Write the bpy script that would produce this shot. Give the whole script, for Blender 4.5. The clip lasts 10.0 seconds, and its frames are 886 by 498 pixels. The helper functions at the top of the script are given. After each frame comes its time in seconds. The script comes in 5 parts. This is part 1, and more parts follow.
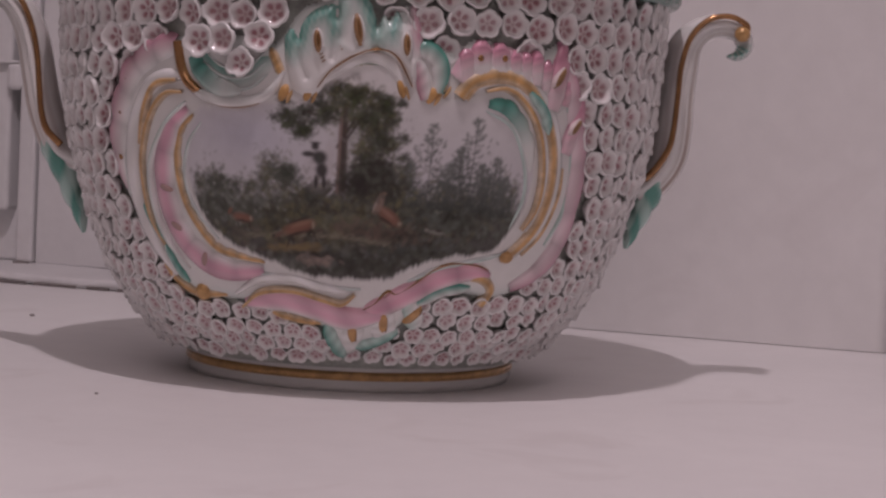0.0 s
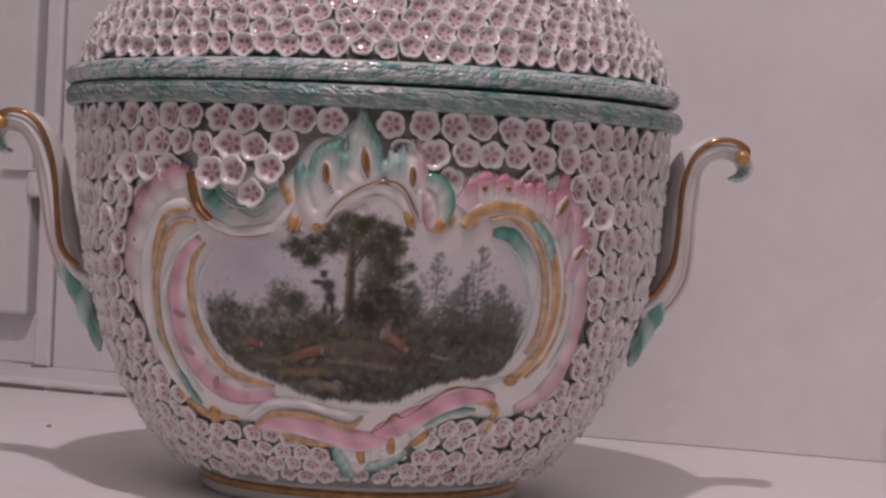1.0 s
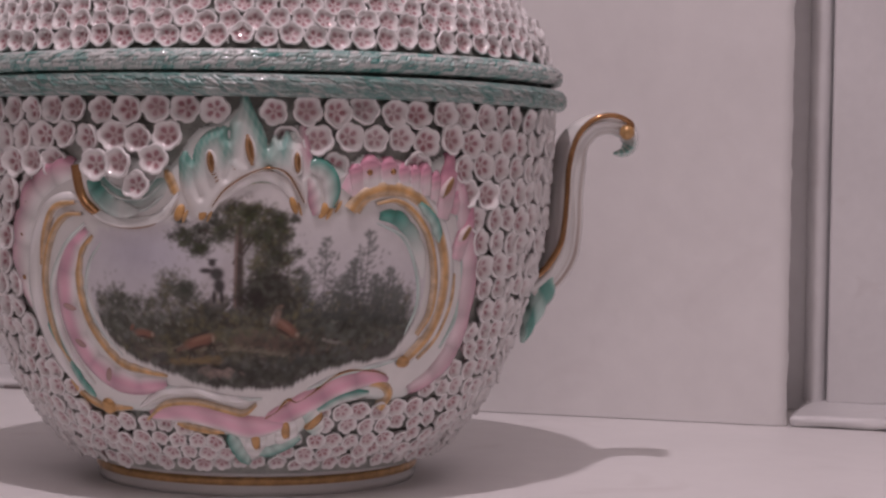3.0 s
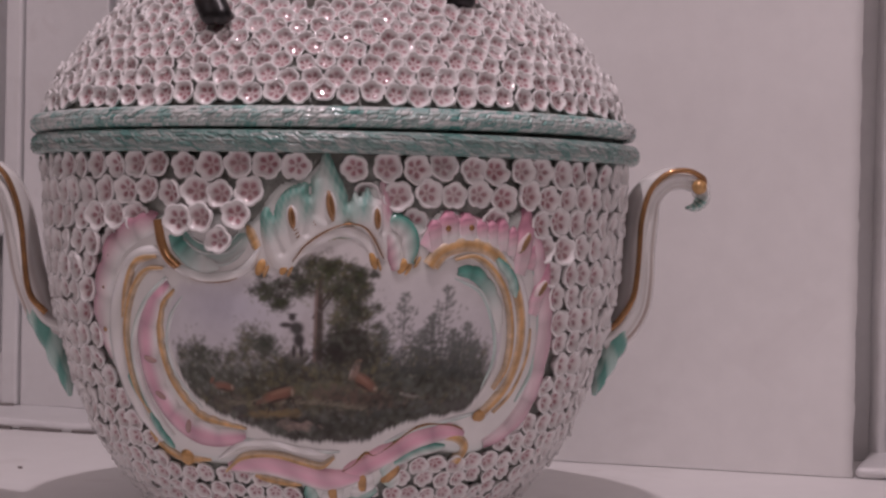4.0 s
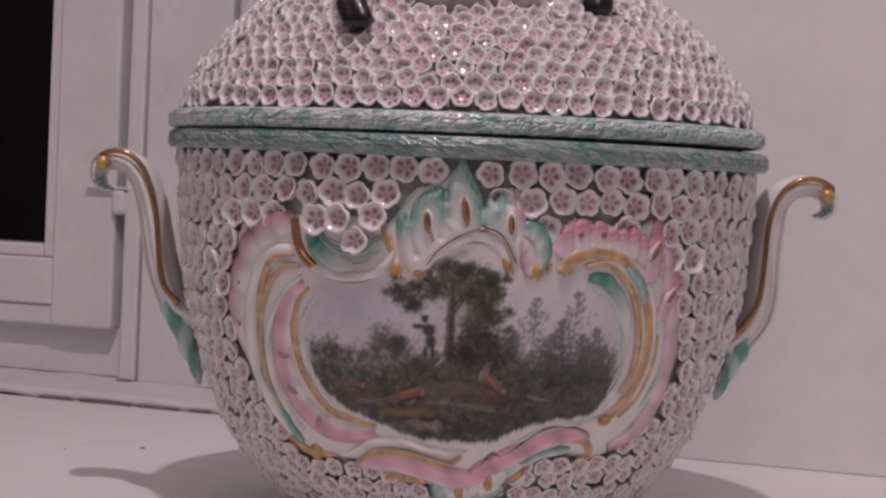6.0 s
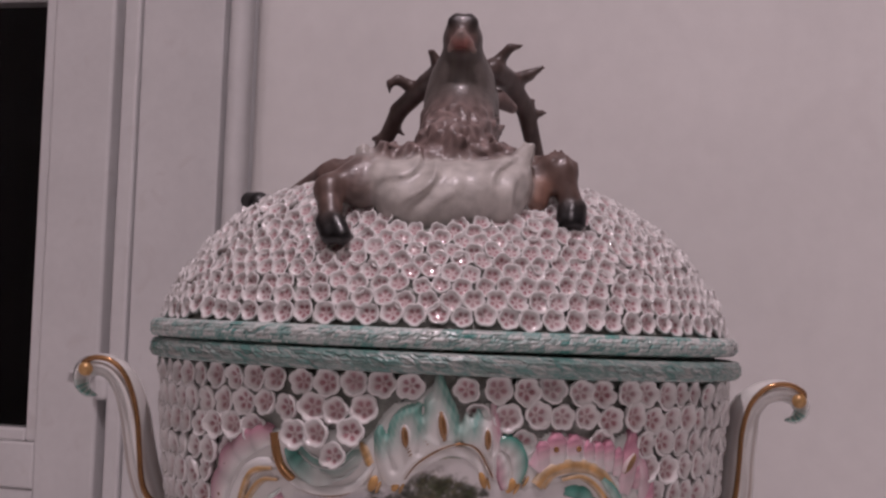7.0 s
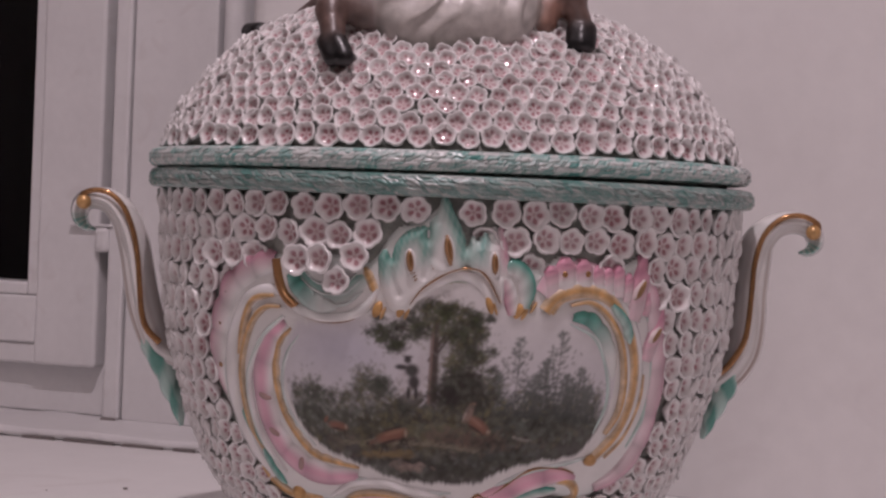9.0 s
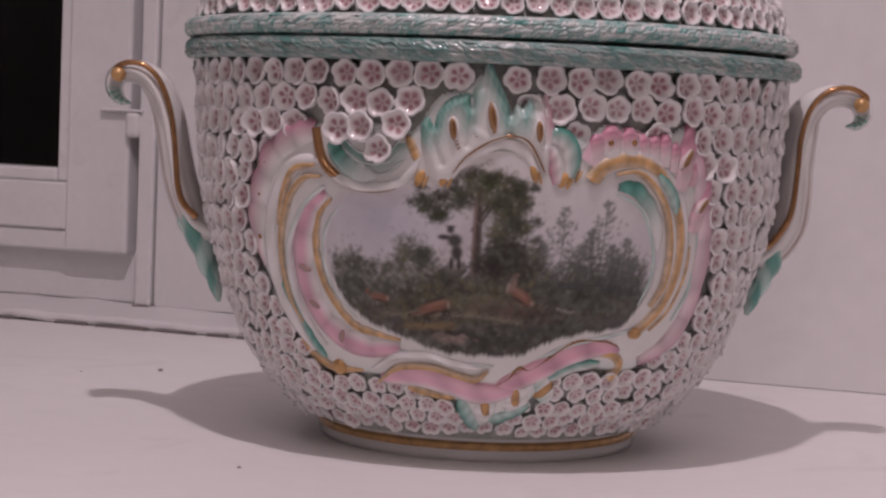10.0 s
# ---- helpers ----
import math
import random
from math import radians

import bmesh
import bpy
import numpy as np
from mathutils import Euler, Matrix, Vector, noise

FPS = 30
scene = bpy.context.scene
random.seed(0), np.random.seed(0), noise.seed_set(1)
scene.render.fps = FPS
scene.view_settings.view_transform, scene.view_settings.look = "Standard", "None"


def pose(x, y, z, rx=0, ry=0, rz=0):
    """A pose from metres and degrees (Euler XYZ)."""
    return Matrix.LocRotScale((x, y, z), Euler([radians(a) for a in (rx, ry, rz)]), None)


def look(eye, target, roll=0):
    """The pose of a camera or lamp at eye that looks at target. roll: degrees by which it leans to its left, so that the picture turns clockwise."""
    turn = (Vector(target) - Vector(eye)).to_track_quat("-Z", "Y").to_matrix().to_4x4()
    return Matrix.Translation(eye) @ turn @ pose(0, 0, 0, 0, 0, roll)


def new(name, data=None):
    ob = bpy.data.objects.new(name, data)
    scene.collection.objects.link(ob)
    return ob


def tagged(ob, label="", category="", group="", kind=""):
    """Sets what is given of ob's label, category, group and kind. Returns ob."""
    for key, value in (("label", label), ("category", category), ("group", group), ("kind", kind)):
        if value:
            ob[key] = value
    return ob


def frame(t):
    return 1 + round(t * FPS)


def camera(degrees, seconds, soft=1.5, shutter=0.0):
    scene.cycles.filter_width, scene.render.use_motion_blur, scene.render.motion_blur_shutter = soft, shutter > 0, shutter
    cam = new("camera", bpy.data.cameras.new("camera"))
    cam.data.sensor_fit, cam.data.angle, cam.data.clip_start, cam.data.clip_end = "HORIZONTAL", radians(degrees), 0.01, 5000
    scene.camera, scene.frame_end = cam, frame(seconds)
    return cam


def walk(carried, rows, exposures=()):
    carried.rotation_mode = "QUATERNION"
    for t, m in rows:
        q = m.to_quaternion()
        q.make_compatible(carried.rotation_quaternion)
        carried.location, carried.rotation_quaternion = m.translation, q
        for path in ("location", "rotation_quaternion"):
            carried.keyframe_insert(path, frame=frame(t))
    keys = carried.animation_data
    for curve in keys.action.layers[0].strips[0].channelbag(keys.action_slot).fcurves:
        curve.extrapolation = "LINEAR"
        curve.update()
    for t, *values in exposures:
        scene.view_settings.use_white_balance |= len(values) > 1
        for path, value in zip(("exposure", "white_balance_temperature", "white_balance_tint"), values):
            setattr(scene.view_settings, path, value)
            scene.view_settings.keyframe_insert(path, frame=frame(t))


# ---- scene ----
cam = camera(25.6, 10.0, soft=2.5)
PATH = [
    (0, (0.038, -0.9441, 0.1195), (0.048, 1.0521, -0.0034), 2.81),
    (0.5, (0.038, -0.9459, 0.1295), (0.028, 1.0516, 0.0307), 2.89),
    (1, (0.043, -0.9637, 0.1428), (0.029, 1.0357, 0.0949), 2.69),
    (1.5, (0.045, -0.9725, 0.149), (0.055, 1.0272, 0.1211), 2.21),
    (2, (0.05, -0.9716, 0.145), (0.073, 1.0277, 0.1001), 1.81),
    (2.2, (0.0511, -0.9713, 0.1454), (0.0897, 1.0275, 0.0896), 1.36),
    (3.3, (0.0569, -0.9698, 0.1475), (0.133, 1.0274, 0.075), 0.88),
    (3.5, (0.058, -0.9696, 0.1479), (0.111, 1.0292, 0.1011), 0.53),
    (4, (0.039, -0.9774, 0.1561), (0.069, 1.022, 0.1192), 1.12),
    (4.5, (0.028, -0.9776, 0.1451), (0.025, 1.0217, 0.0932), 1.5),
    (5, (0.013, -0.9836, 0.1442), (-0.033, 1.0146, 0.0743), 2.18),
    (5.2, (0.0143, -0.9845, 0.1495), (-0.0383, 1.0132, 0.0683), 2.49),
    (6.3, (0.0217, -0.9891, 0.179), (-0.0401, 1.0089, 0.1155), 2.58),
    (6.5, (0.023, -0.9899, 0.1843), (-0.04, 1.009, 0.1734), 2.57),
    (7, (0.021, -1.0036, 0.2055), (-0.028, 0.9946, 0.2767), 2.48),
    (7.3, (0.019, -1.0026, 0.2045), (-0.026, 0.9953, 0.2853), 2.58),
    (7.5, (0.019, -1.0026, 0.2045), (-0.026, 0.9956, 0.2757), 2.58),
    (8, (0.021, -0.9967, 0.1994), (-0.023, 1.0022, 0.2485), 2.78),
    (8.5, (0.022, -0.9908, 0.1923), (-0.023, 1.0086, 0.2094), 2.68),
    (9, (0.022, -0.9801, 0.1761), (-0.029, 1.0188, 0.1342), 2.37),
    (9.5, (0.02, -0.9703, 0.163), (-0.037, 1.0268, 0.0711), 2.37),
    (10, (0.013, -0.9664, 0.1579), (-0.056, 1.0278, 0.0221), 2.37),
]

EXPOSURE = [(0.0, -0.19), (1.0, 0.05), (2.0, 0.07), (3.5, 0.01), (4.5, 0.06), (6.5, 0.09), (7.0, -0.10), (7.5, -0.12), (8.5, -0.03), (10.0, 0.14)]
walk(cam, [(t, look(eye, target, roll)) for t, eye, target, roll in PATH], EXPOSURE)

# ---------------------------------------------------------------- light
world = bpy.data.worlds.new("night")
scene.world = world
world.use_nodes = True
world.node_tree.nodes["Background"].inputs[0].default_value = (0.012, 0.013, 0.016, 1)
world.node_tree.nodes["Background"].inputs[1].default_value = 0.3

LAMP_TINT = (1.0, 0.82, 0.90)
spot = bpy.data.lights.new("spotlight", "SPOT")
spot.energy, spot.color, spot.shadow_soft_size = 29.5, LAMP_TINT, 0.022
spot.spot_size, spot.spot_blend = radians(130), 0.8
new("spotlight", spot).matrix_world = look((-0.036, -0.566, 1.416), (0.0, 0.0, 0.05))
# unseen fill lamp, added to bounce soft light off the ceiling
ceiling_fill = bpy.data.lights.new("ceiling_fill", "SPOT")
ceiling_fill.energy, ceiling_fill.color, ceiling_fill.shadow_soft_size = 152.0, LAMP_TINT, 0.08
ceiling_fill.spot_size, ceiling_fill.spot_blend = radians(150), 1.0
new("ceiling_fill", ceiling_fill).matrix_world = look((-0.12, -2.3, 0.6), (-0.17, -1.9, 1.8))


# ---------------------------------------------------------------- materials
def material(name, base=(0.8, 0.8, 0.8), rough=0.5, metal=0.0, coat=0.0, mottle=0.0, scale=30.0, bump=0.0, bump_scale=200.0, attr=None, coords="Object", stain=None):
    """A principled surface with mottling at two scales and fine relief."""
    mat = bpy.data.materials.new(name)
    mat.use_nodes = True
    n, l = mat.node_tree.nodes, mat.node_tree.links
    p = n["Principled BSDF"]
    p.inputs["Roughness"].default_value = rough
    p.inputs["Metallic"].default_value = metal
    p.inputs["Coat Weight"].default_value = coat
    p.inputs["Coat Roughness"].default_value = 0.06
    tc = n.new("ShaderNodeTexCoord")
    if attr:
        a = n.new("ShaderNodeAttribute")
        a.attribute_name = attr
        colour = a.outputs["Color"]
    else:
        rgb = n.new("ShaderNodeRGB")
        rgb.outputs[0].default_value = (*base, 1)
        colour = rgb.outputs[0]
    if mottle:
        for sc, amount in ((scale, mottle), (scale * 9, mottle * 0.5)):
            tex = n.new("ShaderNodeTexNoise")
            tex.inputs["Scale"].default_value, tex.inputs["Detail"].default_value = sc, 5
            l.new(tc.outputs[coords], tex.inputs["Vector"])
            ramp = n.new("ShaderNodeMapRange")
            ramp.inputs["From Min"].default_value, ramp.inputs["From Max"].default_value = 0.3, 0.7
            ramp.inputs["To Min"].default_value, ramp.inputs["To Max"].default_value = 1 - amount, 1 + amount * 0.4
            l.new(tex.outputs["Fac"], ramp.inputs["Value"])
            mix = n.new("ShaderNodeMix")
            mix.data_type, mix.blend_type = "RGBA", "MULTIPLY"
            mix.inputs["Factor"].default_value = 1
            l.new(colour, mix.inputs["A"])
            l.new(ramp.outputs["Result"], mix.inputs["B"])
            colour = mix.outputs["Result"]
    if stain:
        tex = n.new("ShaderNodeTexNoise")
        tex.inputs["Scale"].default_value, tex.inputs["Detail"].default_value, tex.inputs["Distortion"].default_value = scale * 2.3, 8, 0.8
        l.new(tc.outputs[coords], tex.inputs["Vector"])
        ramp = n.new("ShaderNodeMapRange")
        ramp.inputs["From Min"].default_value, ramp.inputs["From Max"].default_value = 0.62, 0.78
        ramp.inputs["To Max"].default_value = 0.55
        l.new(tex.outputs["Fac"], ramp.inputs["Value"])
        mix = n.new("ShaderNodeMix")
        mix.data_type = "RGBA"
        mix.inputs["B"].default_value = (*stain, 1)
        l.new(ramp.outputs["Result"], mix.inputs["Factor"])
        l.new(colour, mix.inputs["A"])
        colour = mix.outputs["Result"]
    l.new(colour, p.inputs["Base Color"])
    if bump:
        fine = n.new("ShaderNodeTexNoise")
        fine.inputs["Scale"].default_value, fine.inputs["Detail"].default_value = bump_scale, 6
        l.new(tc.outputs[coords], fine.inputs["Vector"])
        b = n.new("ShaderNodeBump")
        b.inputs["Strength"].default_value, b.inputs["Distance"].default_value = bump, 0.001
        l.new(fine.outputs["Fac"], b.inputs["Height"])
        l.new(b.outputs["Normal"], p.inputs["Normal"])
    return mat


def flower_material():
    """White glazed blossom: a pink blush and five deeper strokes round the eye, by the blossom's own flat coordinates."""
    mat = bpy.data.materials.new("blossom_porcelain")
    mat.use_nodes = True
    n, l = mat.node_tree.nodes, mat.node_tree.links
    p = n["Principled BSDF"]
    p.inputs["Roughness"].default_value, p.inputs["Coat Weight"].default_value = 0.09, 0.5

    def calc(op, a, b=None, c=None):
        m = n.new("ShaderNodeMath")
        m.operation = op
        for i, v in enumerate((a, b, c)):
            if v is None:
                continue
            if isinstance(v, (int, float)):
                m.inputs[i].default_value = v
            else:
                l.new(v, m.inputs[i])
        return m.outputs[0]

    def ranged(v, a, b, c, d):
        m = n.new("ShaderNodeMapRange")
        m.interpolation_type = "SMOOTHSTEP"
        for i, x in enumerate((a, b, c, d)):
            m.inputs[i + 1].default_value = x
        l.new(v, m.inputs[0])
        return m.outputs[0]

    uv = n.new("ShaderNodeUVMap")
    uv.uv_map = "flat"
    sep = n.new("ShaderNodeSeparateXYZ")
    l.new(uv.outputs[0], sep.inputs[0])
    x, y = calc("MULTIPLY_ADD", sep.outputs[0], 2.0, -1.0), calc("MULTIPLY_ADD", sep.outputs[1], 2.0, -1.0)
    r = calc("SQRT", calc("ADD", calc("MULTIPLY", x, x), calc("MULTIPLY", y, y)))
    five = calc("COSINE", calc("MULTIPLY", calc("ARCTAN2", y, x), 5.0))
    ring = calc("SUBTRACT", 1.0, calc("ABSOLUTE", calc("DIVIDE", calc("SUBTRACT", r, 0.40), 0.32)))
    stroke = ranged(calc("MULTIPLY", calc("MAXIMUM", ring, 0.0), calc("MULTIPLY_ADD", five, 0.45, 0.55)), 0.12, 0.62, 0.0, 1.0)
    smudge = n.new("ShaderNodeTexNoise")
    smudge.inputs["Scale"].default_value, smudge.inputs["Detail"].default_value = 420, 3
    place = n.new("ShaderNodeTexCoord")
    l.new(place.outputs["Object"], smudge.inputs["Vector"])
    eye = ranged(r, 0.06, 0.18, 0.55, 0.0)
    blush = ranged(r, 0.50, 0.84, 0.85, 0.0)
    info = n.new("ShaderNodeObjectInfo")
    isle = n.new("ShaderNodeNewGeometry")
    chance = calc("FRACT", calc("ADD", info.outputs["Random"], isle.outputs["Random Per Island"]))
    blush = calc("MULTIPLY", blush, calc("MULTIPLY_ADD", chance, 0.7, 0.6))

    def mixed(a, b, fac):
        m = n.new("ShaderNodeMix")
        m.data_type = "RGBA"
        for key, v in (("A", a), ("B", b)):
            if isinstance(v, tuple):
                m.inputs[key].default_value = (*v, 1)
            else:
                l.new(v, m.inputs[key])
        l.new(fac, m.inputs["Factor"])
        return m.outputs["Result"]

    colour = mixed((0.80, 0.79, 0.78), (0.60, 0.49, 0.49), blush)
    worn = calc("MULTIPLY", ranged(smudge.outputs["Fac"], 0.32, 0.62, 0.35, 1.0), calc("MULTIPLY_ADD", calc("FRACT", calc("MULTIPLY", chance, 7.31)), 0.45, 0.75))
    colour = mixed(colour, (0.33, 0.125, 0.155), calc("MULTIPLY", calc("MAXIMUM", stroke, eye), worn))
    l.new(colour, p.inputs["Base Color"])
    return mat


WALL_PAINT = material("white_wall_paint", (0.80, 0.79, 0.78), 0.55, mottle=0.06, scale=7, bump=0.6, bump_scale=28, stain=(0.72, 0.70, 0.69))
LEDGE_PAINT = material("white_ledge_paint", (0.83, 0.82, 0.81), 0.5, mottle=0.04, scale=6, bump=0.2, bump_scale=90, stain=(0.66, 0.63, 0.61))
WOOD_PAINT = material("white_gloss_on_wood", (0.73, 0.725, 0.725), 0.38, mottle=0.06, scale=14, bump=0.2, bump_scale=70, stain=(0.60, 0.57, 0.56))
GRIME = material("dark_joint_dirt", (0.24, 0.21, 0.20), 0.9, mottle=0.3, scale=80)
GLAZE = material("white_porcelain", (0.80, 0.80, 0.78), 0.12, coat=0.4, mottle=0.03, scale=40)
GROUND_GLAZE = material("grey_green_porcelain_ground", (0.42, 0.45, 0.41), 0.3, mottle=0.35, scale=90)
PAINTED = material("painted_porcelain", rough=0.13, coat=0.4, attr="colour", mottle=0.04, scale=120)
GOLD = material("worn_gilding", (0.66, 0.40, 0.17), 0.3, metal=0.3, mottle=0.3, scale=180)
SLOT_GILT = material("dull_gilding", (0.36, 0.21, 0.10), 0.42, metal=0.1, mottle=0.35, scale=200)
GOLD_DARK = material("burnished_gilding", (0.44, 0.24, 0.11), 0.15, metal=0.65, mottle=0.25, scale=150)
CANVAS = material("enamel_painting", rough=0.3, attr="colour", mottle=0.05, scale=200)
CANVAS.node_tree.nodes["Principled BSDF"].inputs["Specular IOR Level"].default_value = 0.3
BRAID = material("painted_braid", rough=0.26, coat=0.25, attr="colour", mottle=0.15, scale=260)
GILT_PAINT = material("rubbed_gilding", rough=0.36, metal=0.0, attr="colour", mottle=0.3, scale=220)
BLOSSOM = flower_material()
STAG_GLAZE = material("brown_painted_porcelain", rough=0.36, coat=0.08, attr="colour", mottle=0.12, scale=160, bump=0.35, bump_scale=260)
ROOM_PAINT = material("pale_room_paint", (0.62, 0.60, 0.58), 0.7, mottle=0.05, scale=3)
FLOOR_WOOD = material("brown_parquet", (0.24, 0.15, 0.09), 0.4, mottle=0.3, scale=8)
DARK = material("night_backdrop", (0.02, 0.02, 0.022), 0.9)
GLASS = bpy.data.materials.new("window_glass")
GLASS.use_nodes = True
GLASS.node_tree.nodes["Principled BSDF"].inputs["Transmission Weight"].default_value = 1
GLASS.node_tree.nodes["Principled BSDF"].inputs["Roughness"].default_value = 0.02
GLASS.node_tree.nodes["Principled BSDF"].inputs["IOR"].default_value = 1.3


# ---------------------------------------------------------------- mesh helpers
def mesh_object(name, verts, faces, mat, parent=None, label="", smooth=True, colours=None, uvs=None):
    me = bpy.data.meshes.new(name)
    me.from_pydata([tuple(v) for v in verts], [], [tuple(f) for f in faces])
    me.materials.append(mat)
    if smooth:
        me.polygons.foreach_set("use_smooth", [True] * len(me.polygons))
    if colours is not None:
        at = me.color_attributes.new("colour", "FLOAT_COLOR", "POINT")
        at.data.foreach_set("color", np.column_stack([np.asarray(colours, float), np.ones(len(verts))]).ravel())
    if uvs is not None:
        layer = me.uv_layers.new(name="flat")
        idx = np.empty(len(me.loops), int)
        me.loops.foreach_get("vertex_index", idx)
        layer.data.foreach_set("uv", np.asarray(uvs, float)[idx].ravel())
    me.update()
    ob = new(name, me)
    ob.parent = parent
    if label:
        ob["label"] = label
    return ob


def part(name, bm, mat, parent, label="", smooth=False):
    me = bpy.data.meshes.new(name)
    bm.normal_update()
    bm.to_mesh(me)
    bm.free()
    me.materials.append(mat)
    if smooth:
        me.polygons.foreach_set("use_smooth", [True] * len(me.polygons))
    ob = new(name, me)
    ob.parent = parent
    if label:
        ob["label"] = label
    return ob


def box(x0, x1, y0, y1, z0, z1, bevel=0.0, segments=2):
    bm = bmesh.new()
    bmesh.ops.create_cube(bm, size=1)
    bmesh.ops.scale(bm, vec=(x1 - x0, y1 - y0, z1 - z0), verts=bm.verts)
    bmesh.ops.translate(bm, vec=((x0 + x1) / 2, (y0 + y1) / 2, (z0 + z1) / 2), verts=bm.verts)
    if bevel:
        bmesh.ops.bevel(bm, geom=bm.edges[:], offset=bevel, segments=segments, affect="EDGES", profile=0.5)
    return bm


def grid_faces(rows, cols, wrap=False):
    """Quads of a grid of vertices, row after row; wrap joins the last column to the first."""
    out = []
    for i in range(rows - 1):
        for j in range(cols if wrap else cols - 1):
            k = (j + 1) % cols
            out.append((i * cols + j, i * cols + k, (i + 1) * cols + k, (i + 1) * cols + j))
    return out


def spun(profile, segments=160):
    """Vertices and faces of a profile of (radius, height) turned round the upright axis."""
    verts = [(r * math.sin(2 * math.pi * j / segments), -r * math.cos(2 * math.pi * j / segments), z) for r, z in profile for j in range(segments)]
    return verts, grid_faces(len(profile), segments, True)


def spline(points, steps):
    """A smooth curve through points, as an array of steps rows."""
    p = np.array(points, float)
    p = np.vstack([2 * p[0] - p[1], p, 2 * p[-1] - p[-2]])
    out = []
    for s in np.linspace(0, len(p) - 3 - 1e-9, steps):
        i = int(s)
        t = s - i
        a, b, c, d = p[i:i + 4]
        out.append(0.5 * (2 * b + (c - a) * t + (2 * a - 5 * b + 4 * c - d) * t * t + (3 * b - a - 3 * c + d) * t ** 3))
    return np.array(out)


# ---------------------------------------------------------------- the room
WALL_AT = pose(0, 0.3004, 0, 0, 0, -18.40) @ Matrix.Translation((0.0017, 0, 0)) @ Matrix.Scale(0.9595, 4)
FLOOR_Z, CEILING_Z = -0.95, 1.8


def structure(name, bm, mat, label, matrix=WALL_AT, category=""):
    ob = part(name, bm, mat, None)
    ob.matrix_world = matrix
    return tagged(ob, label, category or name.split("_")[0], kind="structure")


structure("floor", box(-2.6, 2.6, -3.6, 0.3, FLOOR_Z - 0.05, FLOOR_Z), FLOOR_WOOD, "brown wooden floor of the room", category="floor")
structure("ceiling", box(-2.6, 2.6, -3.6, 0.3, CEILING_Z, CEILING_Z + 0.05), ROOM_PAINT, "pale plain ceiling of the room", category="ceiling")
structure("wall_south", box(-2.6, 2.6, -3.66, -3.6, FLOOR_Z, CEILING_Z), ROOM_PAINT, "pale plain wall across the room")
structure("wall_west", box(-2.66, -2.6, -3.6, 0.3, FLOOR_Z, CEILING_Z), ROOM_PAINT, "pale plain side wall of the room")
structure("wall_east", box(2.6, 2.66, -3.6, 0.3, FLOOR_Z, CEILING_Z), ROOM_PAINT, "pale plain side wall of the room")

# the pier between the two windows, its face hand-plastered and its corner worn
PIER_L, PIER_R = -0.1700, 0.3360
bm = bmesh.new()
nx, nz = 64, 200
face = [[bm.verts.new((PIER_L + (PIER_R - PIER_L) * i / nx, 0.0, 0.0004 + (CEILING_Z - 0.0004) * (j / nz) ** 1.6)) for i in range(nx + 1)] for j in range(nz + 1)]
for j in range(nz):
    for i in range(nx):
        bm.faces.new((face[j][i], face[j][i + 1], face[j + 1][i + 1], face[j + 1][i]))
for v in bm.verts:
    q = v.co.copy()
    v.co.y = 0.0012 * noise.noise(q * 9) + 0.0005 * noise.noise(q * 40)
    if abs(q.x - PIER_R) < 1e-6:
        v.co.x += 0.0012 * noise.noise(Vector((0, 3, q.z * 60))) + 0.0008 * noise.noise(Vector((0, 7, q.z * 190)))
        v.co.y += 0.0016
    if q.x - PIER_L < 0.016:
        v.co.y += 0.013 * (1 - math.sqrt(max(0.0, 1 - (1 - (q.x - PIER_L) / 0.016) ** 2)))
ring = [e for e in bm.edges if e.is_boundary]
back = bmesh.ops.extrude_edge_only(bm, edges=ring)["geom"]
for v in back:
    if isinstance(v, bmesh.types.BMVert):
        v.co.y = 0.14
        # right return is undercut: an added dark slot stands for its shade
        if v.co.x > PIER_R - 0.01:
            v.co.x = PIER_R - 0.03
wall_pier = structure("wall_north", bm, WALL_PAINT, "uneven white-painted plaster wall behind the tureen", category="wall")
wall_pier.data.polygons.foreach_set("use_smooth", [True] * len(wall_pier.data.polygons))
structure("wall_north_left", box(-2.6, -0.86, 0.0, 0.14, FLOOR_Z, CEILING_Z), WALL_PAINT, "white-painted wall beyond the window", category="wall")
structure("wall_north_right", box(1.05, 2.6, 0.0, 0.14, FLOOR_Z, CEILING_Z), WALL_PAINT, "white-painted wall beyond the window", category="wall")
structure("wall_north_lintel", box(-0.86, PIER_L - 0.002, 0.083, 0.14, 1.3, CEILING_Z), WALL_PAINT, "white-painted wall over the window", category="wall")
structure("wall_north_lintel_right", box(PIER_R + 0.002, 1.05, 0.083, 0.14, 1.3, CEILING_Z), WALL_PAINT, "white-painted wall over the window", category="wall")

# the ledge: a thick painted board, slightly wavy at the wall
bm = bmesh.new()
nx, ny = 120, 60
top = [[bm.verts.new((-1.6 + 3.2 * i / nx, 0.13 - 0.95 * j / ny, 0.0)) for i in range(nx + 1)] for j in range(ny + 1)]
for j in range(ny):
    for i in range(nx):
        bm.faces.new((top[j + 1][i], top[j + 1][i + 1], top[j][i + 1], top[j][i]))
for e in bmesh.ops.extrude_edge_only(bm, edges=[e for e in bm.edges if e.is_boundary])["geom"]:
    if isinstance(e, bmesh.types.BMVert):
        e.co.z = -0.06
ledge = structure("ledge", bm, LEDGE_PAINT, "wide white-painted display ledge under the windows", category="ledge")
structure("ledge_front", box(-1.58, 1.58, -0.78, -0.72, FLOOR_Z, -0.06), ROOM_PAINT, "pale panel closing the front of the ledge", category="panel")


